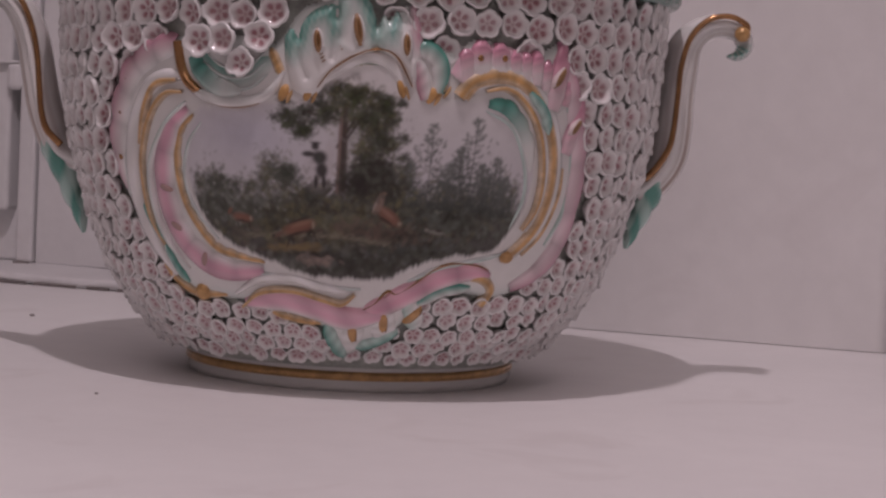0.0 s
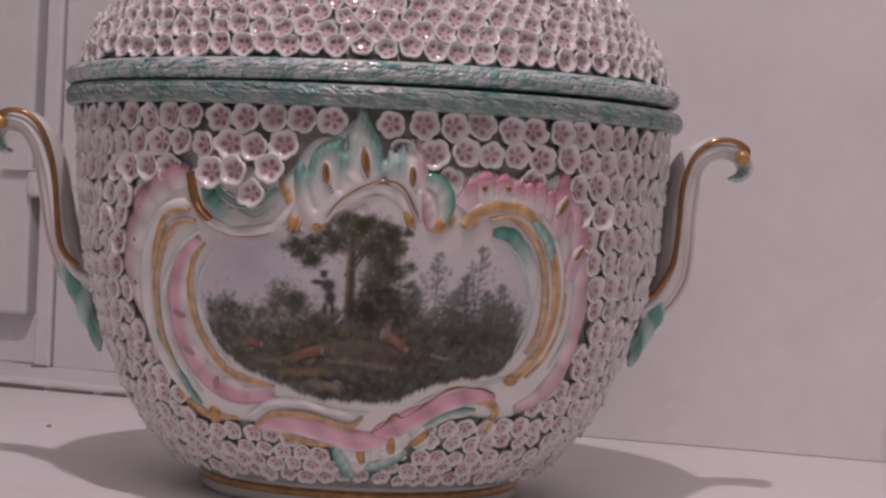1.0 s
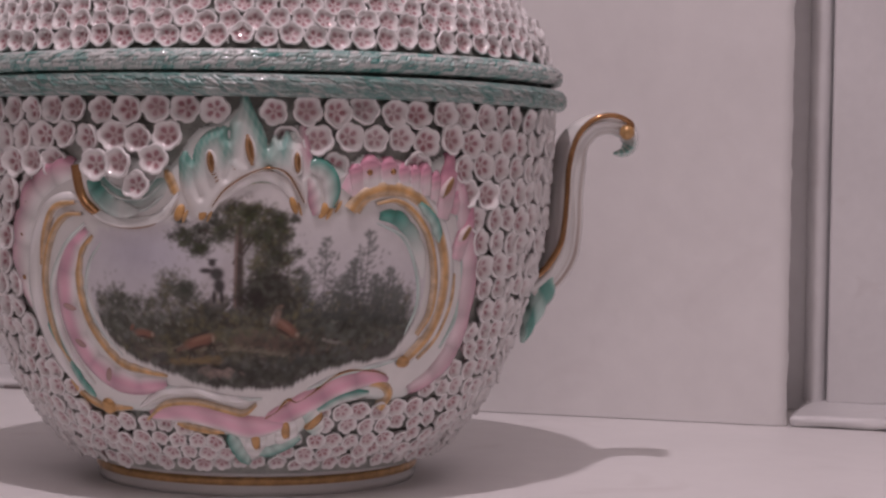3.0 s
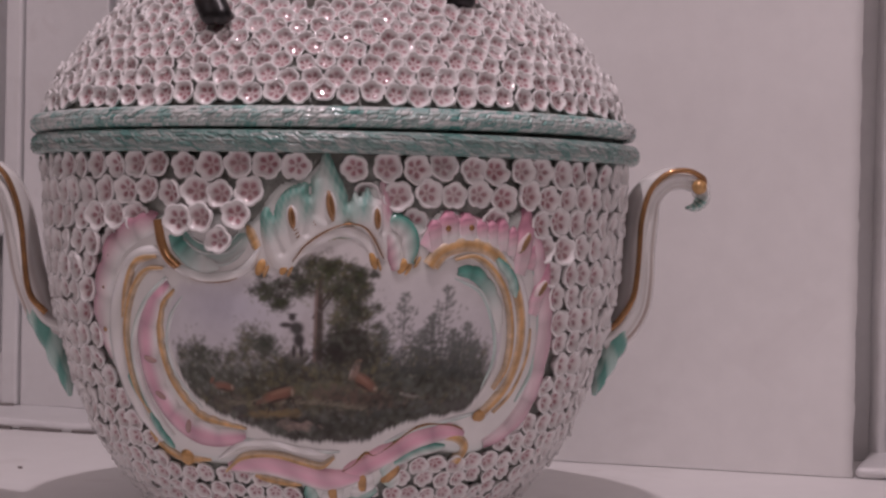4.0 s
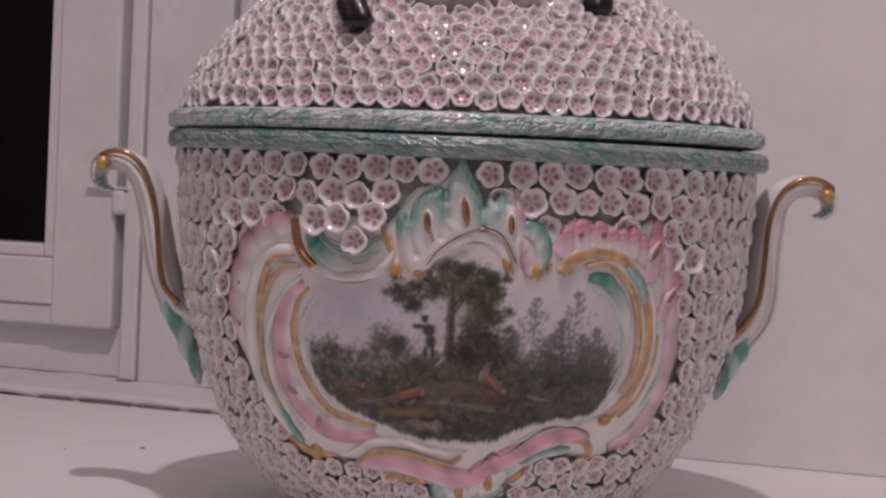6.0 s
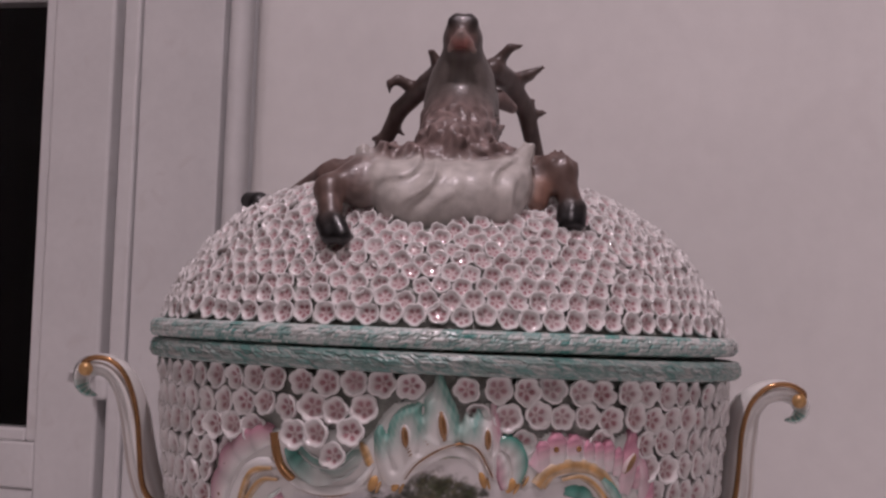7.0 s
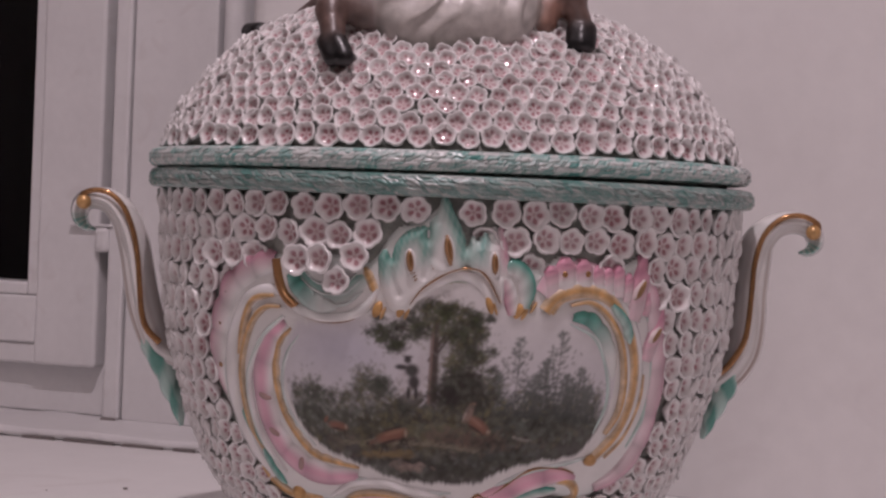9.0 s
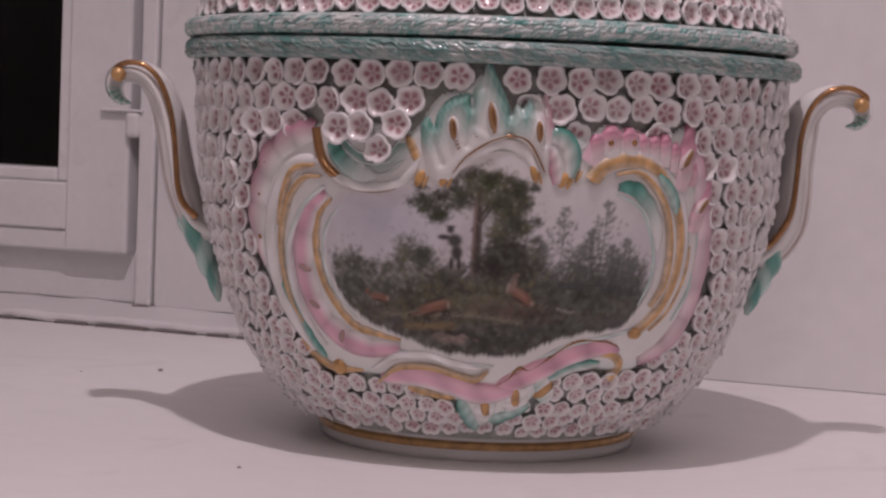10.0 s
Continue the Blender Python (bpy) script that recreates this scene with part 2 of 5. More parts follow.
def sill_board(name, u0, u1, seed):
    """A thin painted board along the wall, its lower edge broken and open in places."""
    bm = box(u0, u1, -0.0015, 0.135, 0.0004, 0.0078, 0.0036, 4)
    cuts = 80
    for k in range(1, cuts):
        bmesh.ops.bisect_plane(bm, geom=bm.verts[:] + bm.edges[:] + bm.faces[:], plane_co=(u0 + (u1 - u0) * k / cuts, 0, 0), plane_no=(1, 0, 0))
    for v in bm.verts:
        low = v.co.z < 0.003
        k = noise.noise(Vector((v.co.x * 28 + seed, 0.3, 0)))
        v.co.z += (max(0, k) * 0.0030 if low else 0.0016 * k)
        v.co.y += 0.0012 * noise.noise(Vector((v.co.x * 45, v.co.z * 200, seed)))
    return bm


SILL_LABEL = "narrow white-painted sill board with a cracked joint"
structure("sill_board", sill_board("l", -0.86, PIER_L - 0.001, 2.0), WOOD_PAINT, SILL_LABEL, category="sill")
structure("sill_board", sill_board("r", PIER_R + 0.0015, 1.05, 9.0), WOOD_PAINT, SILL_LABEL, category="sill")


BACK_FACE = 0.095


def strip(u0, u1, depth, z0, z1):
    """An upright half-round moulding."""
    n = 12
    sec = [(u0 + (u1 - u0) * (0.5 - 0.5 * math.cos(math.pi * k / n)), BACK_FACE - depth * math.sin(math.pi * k / n) ** 0.7) for k in range(n + 1)]
    rows = 40
    verts = [(x + 0.0005 * noise.noise(Vector((x * 30, 0, z0 + (z1 - z0) * j / rows)) * 9), y, z0 + (z1 - z0) * j / rows) for j in range(rows + 1) for x, y in sec]
    me = bpy.data.meshes.new("strip")
    me.from_pydata(verts, [], grid_faces(rows + 1, n + 1))
    bm = bmesh.new()
    bm.from_mesh(me)
    bpy.data.meshes.remove(me)
    for f in bm.faces:
        f.smooth = True
    return bm


# window beside the pier: everything stands back from the pier's face
TOP, BACK = 1.3, 0.083
structure("trim_bead", strip(-0.2310, -0.2125, 0.014, 0.0078, TOP), WOOD_PAINT, "white-painted half-round bead beside the window", category="trim")
structure("trim_lining", box(-0.3045, -0.2335, BACK, BACK + 0.05, 0.0078, TOP, 0.0015), WOOD_PAINT, "flat white-painted window lining board", category="trim")
structure("trim_back", box(-0.34, PIER_L - 0.0005, BACK + 0.022, BACK + 0.047, 0.0070, TOP), WOOD_PAINT, "white-painted rebate behind the window lining", category="trim")
structure("trim_jamb", box(-0.3200, -0.3062, BACK - 0.003, BACK + 0.05, 0.0080, TOP, 0.002), WOOD_PAINT, "white-painted window jamb with a dirty foot", category="trim")

window_1 = tagged(new("window_1"), "white-painted wooden casement window with a black night pane", "window", kind="structure")
window_1.matrix_world = WALL_AT @ pose(0, BACK, 0)
S_L, S_R, S_B, S_T = -0.84, -0.3300, 0.0468, 1.27
P_L, P_R, P_B, P_M = -0.78, -0.3965, 0.1115, 0.458
part("stile", box(P_R + 0.011, S_R, 0.0, 0.045, S_B, S_T, 0.003, 3), WOOD_PAINT, window_1)
part("stile", box(S_L, P_L - 0.011, 0.0, 0.045, S_B, S_T, 0.003, 3), WOOD_PAINT, window_1)
part("bottom_rail", box(P_L - 0.0112, P_R + 0.0112, 0.0005, 0.045, S_B + 0.0165, P_B - 0.011, 0.0018, 2), WOOD_PAINT, window_1)
part("bottom_rail_lip", box(P_L - 0.0112, P_R + 0.0112, 0.0028, 0.045, S_B, S_B + 0.0163, 0.002, 2), WOOD_PAINT, window_1)
part("glazing_bar", box(P_L - 0.0112, P_R + 0.0112, 0.0005, 0.045, P_M + 0.011, P_M + 0.05, 0.002, 2), WOOD_PAINT, window_1)
part("top_rail", box(P_L - 0.0112, P_R + 0.0112, 0.0005, 0.045, 1.2, S_T, 0.002, 2), WOOD_PAINT, window_1)
for z0, z1 in ((P_B, P_M), (P_M + 0.061, 1.189)):
    part("glazing_bead", box(P_R, P_R + 0.0112, 0.005, 0.04, z0 - 0.011, z1 + 0.011, 0.0025, 2), WOOD_PAINT, window_1)
    part("glazing_bead", box(P_L - 0.0112, P_L, 0.005, 0.04, z0 - 0.011, z1 + 0.011, 0.0025, 2), WOOD_PAINT, window_1)
    part("glazing_bead", box(P_L, P_R, 0.0052, 0.04, z0 - 0.011, z0, 0.0025, 2), WOOD_PAINT, window_1)
    part("glazing_bead", box(P_L, P_R, 0.0052, 0.04, z1, z1 + 0.011, 0.0025, 2), WOOD_PAINT, window_1)
    part("pane", box(P_L, P_R, 0.014, 0.018, z0, z1), GLASS, window_1, "black window pane with night outside")
part("frame_rail", box(S_L, -0.3205, 0.016, 0.06, 0.0079, S_B + 0.01, 0.002), WOOD_PAINT, window_1)
knuckle = part("hinge", box(-0.3310, -0.3185, -0.0065, 0.002, 0.138, 0.158, 0.004, 3), WOOD_PAINT, window_1, "painted-over hinge knuckle")
part("hinge_plate", box(-0.354, -0.3155, -0.0055, 0.001, 0.1580, 0.1600, 0.0008), WOOD_PAINT, window_1)
structure("joint_dirt", box(-0.3200, -0.3070, BACK - 0.0055, BACK - 0.003, 0.0070, 0.0092, 0.0004), GRIME, "dark dirt at the foot of the jamb", category="dirt")
for u0, u1 in ((-0.392, -0.375), (-0.340, -0.312), (-0.305, -0.262), (-0.256, -0.222), (-0.214, -0.196), (-0.190, -0.178)):
    structure("joint_dirt", box(u0, u1, -0.0024, -0.0008, 0.0003, 0.0019, 0.0005), GRIME, "dark crack under the sill board", category="dirt")
# second window's edge
structure("trim_bead", strip(0.3372, 0.3520, 0.012, 0.0070, TOP), WOOD_PAINT, "white-painted half-round bead beside the window", category="trim")
structure("trim_lining", box(0.3535, 1.05, BACK - 0.002, BACK + 0.05, 0.0072, TOP, 0.0015), WOOD_PAINT, "flat white-painted window lining board", category="trim")
# also closes the slot added to darken the pier's right return
structure("trim_back", box(PIER_R - 0.0175, 0.37, BACK + 0.012, BACK + 0.047, 0.0005, TOP), WOOD_PAINT, "white-painted rebate behind the window lining", category="trim")
# night behind the pane
structure("backdrop", box(-1.3, -0.1, 0.7, 0.72, -0.5, 1.7), DARK, "black night outside the window", category="backdrop")

# crumbs on the ledge
def crumb(x, y, size):
    bm = bmesh.new()
    bmesh.ops.create_icosphere(bm, subdivisions=2, radius=size)
    for v in bm.verts:
        v.co *= 1 + 0.5 * noise.noise(v.co * 900)
        v.co.z *= 0.5
    ob = part("crumb", bm, GRIME, None)
    ob.location = (x, y, size * 0.3)
    return tagged(ob, "tiny dark crumb lying on the white ledge", "crumb", group="crumbs on the ledge")


for x, y, size in ((-0.1915, 0.1789, 0.0016), (-0.102, -0.121, 0.0009), (-0.235, 0.16, 0.0006)):
    crumb(x, y, size)

# ---------------------------------------------------------------- the tureen's shape
BODY = np.array([(0.0, 0.0770), (0.011, 0.0830), (0.018, 0.0900), (0.027, 0.0990), (0.044, 0.1115), (0.060, 0.1185), (0.072, 0.1228), (0.086, 0.1275), (0.10, 0.1318), (0.115, 0.1350),
                 (0.128, 0.1370), (0.15, 0.1386), (0.17, 0.1396), (0.20, 0.1404)])
DOME = np.array([(0.1435, 0.196), (0.1405, 0.200), (0.1365, 0.210), (0.132, 0.218), (0.1215, 0.2325), (0.1055, 0.2485), (0.090, 0.2590), (0.074, 0.2655), (0.055, 0.2695), (0.030, 0.2715), (0.001, 0.272)])
UNIT = 0.145
LEAN = 0.0175  # the ornament sits a little higher towards the front


_z = np.linspace(-0.01, 0.21, 881)
_r = np.interp(_z, BODY[:, 0], BODY[:, 1])
_k = np.exp(-0.5 * (np.arange(-70, 71) / 24) ** 2)
_r = np.convolve(np.pad(_r, 70, mode="edge"), _k / _k.sum(), mode="valid")


def radius(z):
    return np.interp(z, _z, _r)


def on_body(a, b, off):
    """The place on the bowl's wall at arc a and height b (millimetres), off metres out along the normal."""
    th = np.asarray(a) / 1000 / UNIT
    z = np.asarray(b) / 1000
    z = z + LEAN * radius(z) * np.cos(th)
    slope = (radius(z + 0.006) - radius(z - 0.006)) / 0.012
    norm = np.sqrt(1 + slope ** 2)
    r, z = radius(z) + off / norm, z - off * slope / norm
    return np.stack([r * np.sin(th), -r * np.cos(th), z], -1)


def chart_height(th, z):
    """The ornament's own height (millimetres) of a place on the bowl's wall."""
    return (z - LEAN * float(radius(z)) * math.cos(th)) * 1000


def arc_scale(b):
    """Arc units in a millimetre at height b."""
    return UNIT / radius(np.asarray(b) / 1000)


WHITE, PINK, DEEP_PINK, TEAL, PALE_TEAL, OCHRE, LILAC = ((0.80, 0.80, 0.78), (0.70, 0.42, 0.49), (0.54, 0.285, 0.355), (0.10, 0.33, 0.27), (0.46, 0.62, 0.57), (0.68, 0.37, 0.12), (0.62, 0.60, 0.66))

bowl = tagged(new("covered_tureen"), "white porcelain tureen encrusted with pink-eyed blossoms, on the ledge", "tureen")

v, f = spun([(0.070, 0.004), (0.072, 0.0), (0.0775, 0.0), (0.0785, 0.003), (0.0780, 0.009), (0.0800, 0.0125)])
foot = mesh_object("foot_ring", v, f, GLAZE, bowl)
v, f = spun([(0.0783, 0.0052), (0.0790, 0.0060), (0.0788, 0.0088), (0.0780, 0.0093)])
mesh_object("gold_line", v, f, GOLD, foot, "worn gold line round the foot")
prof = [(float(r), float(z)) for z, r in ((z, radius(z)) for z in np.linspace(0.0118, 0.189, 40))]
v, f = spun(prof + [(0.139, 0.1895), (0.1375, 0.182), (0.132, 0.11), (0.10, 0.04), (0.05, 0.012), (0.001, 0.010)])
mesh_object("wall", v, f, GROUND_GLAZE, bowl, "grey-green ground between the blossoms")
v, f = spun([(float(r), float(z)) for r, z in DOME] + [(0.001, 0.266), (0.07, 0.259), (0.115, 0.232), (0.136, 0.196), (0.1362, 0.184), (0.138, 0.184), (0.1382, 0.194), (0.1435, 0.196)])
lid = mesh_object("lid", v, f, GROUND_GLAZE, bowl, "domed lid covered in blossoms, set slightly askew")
lid.matrix_world = pose(0, 0, 0.0019, 0.0, -0.35, 0)


def braided_band(parent, r0, z0, z1, seed, green):
    """A rounded band of small overlapping leaves, dabbed unevenly with green on white; worn dark in one place."""
    cols, rows = 2400, 25
    th = np.linspace(0, 2 * math.pi, cols, endpoint=False)
    verts, cl = [], []
    rng = np.random.default_rng(seed)
    courses, leaves = 5, 230
    tone, push = rng.random((courses, leaves)), rng.random((courses, leaves))
    dots = rng.random((rows, cols))
    patch = np.convolve(np.tile(rng.random(cols), 3), np.ones(28) / 28, mode="same")[cols:2 * cols]
    patch = (patch - 0.5) * 5
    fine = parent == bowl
    for k in range(rows):
        s = k / (rows - 1)
        z = z0 + (z1 - z0) * s
        bulge = math.sin(math.pi * s) ** 0.3
        course = min(int(s * courses), courses - 1)
        within = s * courses - course
        phase = th * leaves / (2 * math.pi) + 0.37 * course + (1.1 if fine else -0.6) * within + 0.5 * np.sin(th * 53 + 2 * course) + 0.3 * np.sin(th * 131 + course)
        i = np.floor(phase).astype(int) % leaves
        part_way = phase - np.floor(phase)
        leaf = np.clip(1 - np.abs(2 * part_way - 1) ** 2.2, 0, 1) * math.sin(math.pi * (0.15 + 0.7 * within))
        r = r0 - 0.0055 + bulge * 0.0055 + (leaf - 0.6) * 0.0009 * bulge + (push[course, i] - 0.5) * 0.0010 * bulge
        verts.append(np.stack([r * np.sin(th), -r * np.cos(th), np.full(cols, z)], -1))
        g = np.clip(green + 0.9 * (tone[course, i] - 0.5) + 0.45 * patch + 0.35 * (0.5 - leaf) + 0.3 * (dots[k] - 0.5), 0, 1)[:, None]
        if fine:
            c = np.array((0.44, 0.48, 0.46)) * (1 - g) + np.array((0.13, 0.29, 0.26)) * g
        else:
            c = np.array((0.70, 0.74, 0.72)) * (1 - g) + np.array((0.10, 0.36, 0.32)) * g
        worn = np.exp(-((th - 1.32) / 0.09) ** 2) * (dots[k] > 0.45) * (not fine)
        cl.append(c * (1 - 0.85 * worn[:, None]))
    return mesh_object("rim_band", np.concatenate(verts), grid_faces(rows, cols, True), BRAID, parent, "braided leaf rim dabbed with sea green", colours=np.concatenate(cl))


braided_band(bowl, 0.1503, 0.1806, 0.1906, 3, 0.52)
braided_band(lid, 0.1494, 0.1896, 0.1990, 4, 0.34)

# ---------------------------------------------------------------- the cartouche
OUTLINE = [(1, 177), (7, 164), (14, 157), (24, 167), (27, 152), (38, 150), (45, 149), (56, 155), (68, 152), (82, 149), (100, 156), (104, 143), (114, 128), (121, 107), (127, 85), (125, 69), (111, 56), (92, 46),
           (64, 48), (44, 44), (34, 32), (19, 24), (1, 18), (-11, 30), (-28, 36), (-49, 40), (-84, 42), (-97, 50), (-112, 65), (-122, 78), (-126, 97), (-126, 115), (-118, 131), (-104, 144), (-80, 150), (-67, 140), (-45, 138), (-32, 149), (-21, 163), (-9, 168)]
OPENING = [(-68, 123), (-50, 124), (-31, 128), (-19, 129), (-9, 136), (3, 141), (16, 141), (25, 133), (39, 129), (52, 131), (66, 132), (78, 125), (88, 110), (92, 92), (87, 76), (77, 66), (56, 62), (37, 58), (22, 52),
           (3, 51), (-22, 53), (-44, 59), (-63, 67), (-75, 79), (-79, 93), (-78, 108)]


def inside_distance(points, poly):
    """Distance to a closed outline, positive inside."""
    p, a = np.asarray(points, float), np.asarray(poly, float)
    b = np.roll(a, -1, 0)
    best, inside = np.full(len(p), 1e9), np.zeros(len(p), bool)
    for (x0, y0), (x1, y1) in zip(a, b):
        d = np.array([x1 - x0, y1 - y0])
        t = np.clip(((p - (x0, y0)) @ d) / (d @ d), 0, 1)
        best = np.minimum(best, np.hypot(*(p - (x0, y0) - t[:, None] * d).T))
        if y0 != y1:
            inside ^= ((p[:, 1] < y0) != (p[:, 1] < y1)) & (p[:, 0] < x0 + (p[:, 1] - y0) / (y1 - y0) * (x1 - x0))
    return np.where(inside, best, -best)


def sheet(name, poly, step, height, mat, parent, colour, label=""):
    """A raised sheet with the outline poly on the bowl's wall; height(dist) in metres, colour(points, dist) linear."""
    q = np.asarray(poly, float)
    xs, zs = np.arange(q[:, 0].min() - 1, q[:, 0].max() + 1, step), np.arange(q[:, 1].min() - 1, q[:, 1].max() + 1, step)
    g = np.stack(np.meshgrid(xs, zs), -1).reshape(-1, 2)
    d = inside_distance(g, poly)
    keep = d > -step
    faces = [q4 for q4 in grid_faces(len(zs), len(xs)) if keep[q4[0]] and keep[q4[1]] and keep[q4[2]] and keep[q4[3]]]
    used = np.unique(np.array(faces).ravel())
    index = np.full(len(g), -1)
    index[used] = np.arange(len(used))
    g, d = g[used], d[used]
    verts = on_body(g[:, 0], g[:, 1], height(d))
    return mesh_object(name, verts, index[np.array(faces)], mat, parent, label, colours=colour(g, d))


plate = spline([(a, 151 if (a, b) in ((-67, 140), (-45, 138)) else b) for a, b in OUTLINE + OUTLINE[:1]], 240)[:-1]
outline = spline(OUTLINE + OUTLINE[:1], 240)[:-1]
opening = spline(OPENING + OPENING[:1], 160)[:-1]


def panel_colour(g, d):
    t = np.exp(-((d - 1) / 3.5) ** 2)[:, None]
    return np.array(WHITE) * (1 - 0.35 * t) + np.array(PALE_TEAL) * 0.35 * t


cartouche = sheet("cartouche", plate, 1.0, lambda d: 0.0028 * np.clip(d / 3.0 + 0.25, 0, 1) ** 0.6, PAINTED, bowl, panel_colour, "scrolled rococo cartouche in pink, green and gold round a painted landscape")


def painting_colour(g, d):
    """A hunting landscape dabbed on with a small brush: sky, ground, tree, firs, bushes and a few animals as plain strokes."""
    rng = np.random.default_rng(11)
    x, z = g[:, 0], g[:, 1]
    lift = np.clip((z - 95) / 40, 0, 1)[:, None]
    c = np.array((0.655, 0.645, 0.675)) * (1 - lift) + np.array((0.72, 0.705, 0.70)) * lift
    blue = np.exp(-(((x + 45) / 26) ** 2 + ((z - 112) / 12) ** 2))[:, None] * 0.6
    c = c * (1 - blue) + np.array((0.50, 0.50, 0.60)) * blue

    def dab(cx, cz, rx, rz, colour, alpha=0.8, turn=0.0):
        near = np.nonzero((np.abs(x - cx) < rx + rz) & (np.abs(z - cz) < rx + rz))[0]
        if len(near) == 0:
            return
        u, w = x[near] - cx, z[near] - cz
        co, si = math.cos(turn), math.sin(turn)
        e = ((u * co + w * si) / rx) ** 2 + ((w * co - u * si) / rz) ** 2
        k = (np.clip(1.35 - e, 0, 1) * alpha)[:, None]
        c[near] = c[near] * (1 - k) + np.array(colour) * k

    def foliage(cx, cz, rx, rz, count, size, tones, alpha=0.6):
        for _ in range(count):
            u, w = rng.normal(0, 0.45), rng.normal(0, 0.45)
            edge = min(1.0, math.hypot(u, w))
            tone = np.array(tones[rng.integers(len(tones))]) * (0.6 + 0.9 * rng.random()) * (1 + 0.5 * edge)
            k = size * (0.45 + 0.8 * rng.random()) * (1.1 - 0.55 * edge)
            dab(cx + u * rx, cz + w * rz, k * 1.3, k * 0.75, tone, alpha * (1.05 - 0.5 * edge), rng.normal(0, 0.7))

    dark, mid, olive, haze, earth, moss = (0.026, 0.022, 0.018), (0.064, 0.070, 0.054), (0.115, 0.108, 0.058), (0.17, 0.18, 0.165), (0.115, 0.082, 0.064), (0.135, 0.135, 0.098)
    # a soft ground coat under the strokes, darker towards the bank
    sky_line = 90 + 5 * np.exp(-((x + 30) / 10) ** 2) + 3 * np.exp(-((x + 64) / 9) ** 2) + 8 * np.exp(-((x - 14) / 18) ** 2) + 5 * np.exp(-((x - 60) / 20) ** 2)
    coat = (np.clip((sky_line - z) / 9, 0, 1) * 0.92)[:, None]
    deep = np.clip((84 - z) / 22, 0, 1)[:, None]
    c = c * (1 - coat) + (np.array((0.070, 0.076, 0.054)) * (1 - deep) + np.array((0.038, 0.033, 0.026)) * deep) * coat
    crown = (np.exp(-(((x - 7) / 12) ** 2 + ((z - 118) / 13) ** 2) ** 1.5) * 0.4)[:, None]
    c = c * (1 - crown) + np.array((0.040, 0.042, 0.026)) * crown
    # ground: a dark bank below, a greener slope above
    foliage(-5, 72, 86, 15, 1100, 2.6, (mid, mid, dark, olive, earth), 0.4)
    foliage(-4, 60, 66, 9, 900, 2.6, (dark, dark, mid, mid, haze), 0.4)
    foliage(-10, 78, 80, 12, 800, 2.6, (mid, olive, dark), 0.42)
    foliage(52, 82, 46, 16, 700, 2.0, (mid, dark, mid, (0.10, 0.115, 0.10)), 0.5)
    foliage(-58, 82, 30, 13, 420, 1.9, (mid, haze, mid), 0.55)
    foliage(34, 66, 50, 8, 500, 1.8, (dark, mid, mid, (0.085, 0.095, 0.09)), 0.5)
    foliage(2, 77, 30, 5, 260, 2.2, (moss, mid, olive), 0.35)
    foliage(12, 74, 26, 6, 240, 2.2, (earth, earth, mid), 0.38)
    foliage(28, 72, 16, 6, 110, 1.5, (earth, dark), 0.4)
    # hazy bushes against the sky
    for cx, cz, rx, rz, n in ((-70, 91, 7, 9, 90), (-61, 93, 7, 10, 110), (-52, 90, 9, 7, 90), (-44, 90, 9, 7, 90), (-34, 98, 9, 11, 200), (-27, 94, 9, 10, 160), (-38, 92, 8, 8, 120), (26, 96, 10, 11, 160), (70, 94, 14, 11, 240), (80, 90, 8, 11, 140), (46, 92, 14, 11, 240)):
        foliage(cx, cz, rx, rz, n, 1.35, (mid, haze, mid, olive), 0.42)
    # firs, feathery
    for cx, z0, z1, w in ((38, 86, 120, 12), (58, 88, 123, 13), (52, 92, 111, 8), (47, 84, 104, 9), (70, 84, 107, 10), (29, 86, 104, 8), (63, 84, 104, 9), (76, 82, 99, 8)):
        dab(cx, (z0 + z1) / 2, 0.5, (z1 - z0) / 2, (0.13, 0.125, 0.12), 0.5)
        for k in range(210):
            s = rng.random() ** 1.2
            side = rng.normal(0, 0.62) * w * (1.06 - s) ** 0.8
            dab(cx + side, z0 + (z1 - z0) * s, 1.2, 0.6, np.array((0.052, 0.060, 0.054)) * (1.0 + 1.2 * s) + 0.05 * s, 0.46, 0.5 * np.sign(side) + rng.normal(0, 0.6))
    # the slope behind the standing mark and under the tree
    foliage(-14, 88, 20, 10, 300, 1.7, (mid, olive, dark), 0.6)
    foliage(16, 92, 20, 14, 520, 1.8, (dark, mid, mid, olive), 0.62)
    # the tree: trunk first, then open clusters of leaves
    for s in np.linspace(0, 1, 50):
        dab(-1.8 + 1.0 * s, 90 + 38 * s, 2.6 - 1.0 * s, 1.2, (0.075, 0.056, 0.048), 0.7)
        dab(-3.6 + 1.0 * s, 90 + 30 * s, 0.9, 1.1, (0.27, 0.20, 0.18), 0.45)
        dab(-4 + 9 * s, 108 + 14 * s, 0.8, 0.8, (0.06, 0.05, 0.042), 0.5)
        dab(-6 - 18 * s, 121 + 1.5 * math.sin(4 * s), 0.9, 0.5, (0.09, 0.08, 0.065), 0.5)
    for cx, cz, rx, rz, n in ((-4, 131, 7, 5, 110), (5, 130, 8, 5, 130), (13, 127, 8, 6, 150), (4, 122, 8, 6, 130), (-5, 124, 7, 5, 90), (18, 120, 6, 5, 100), (12, 115, 8, 6, 150), (19, 110, 6, 4, 80), (8, 106, 6, 6, 120), (13, 99, 7, 7, 130)):
        foliage(cx, cz, rx, rz, int(n * 1.15), 1.75, (dark, mid, mid, olive), 0.62)
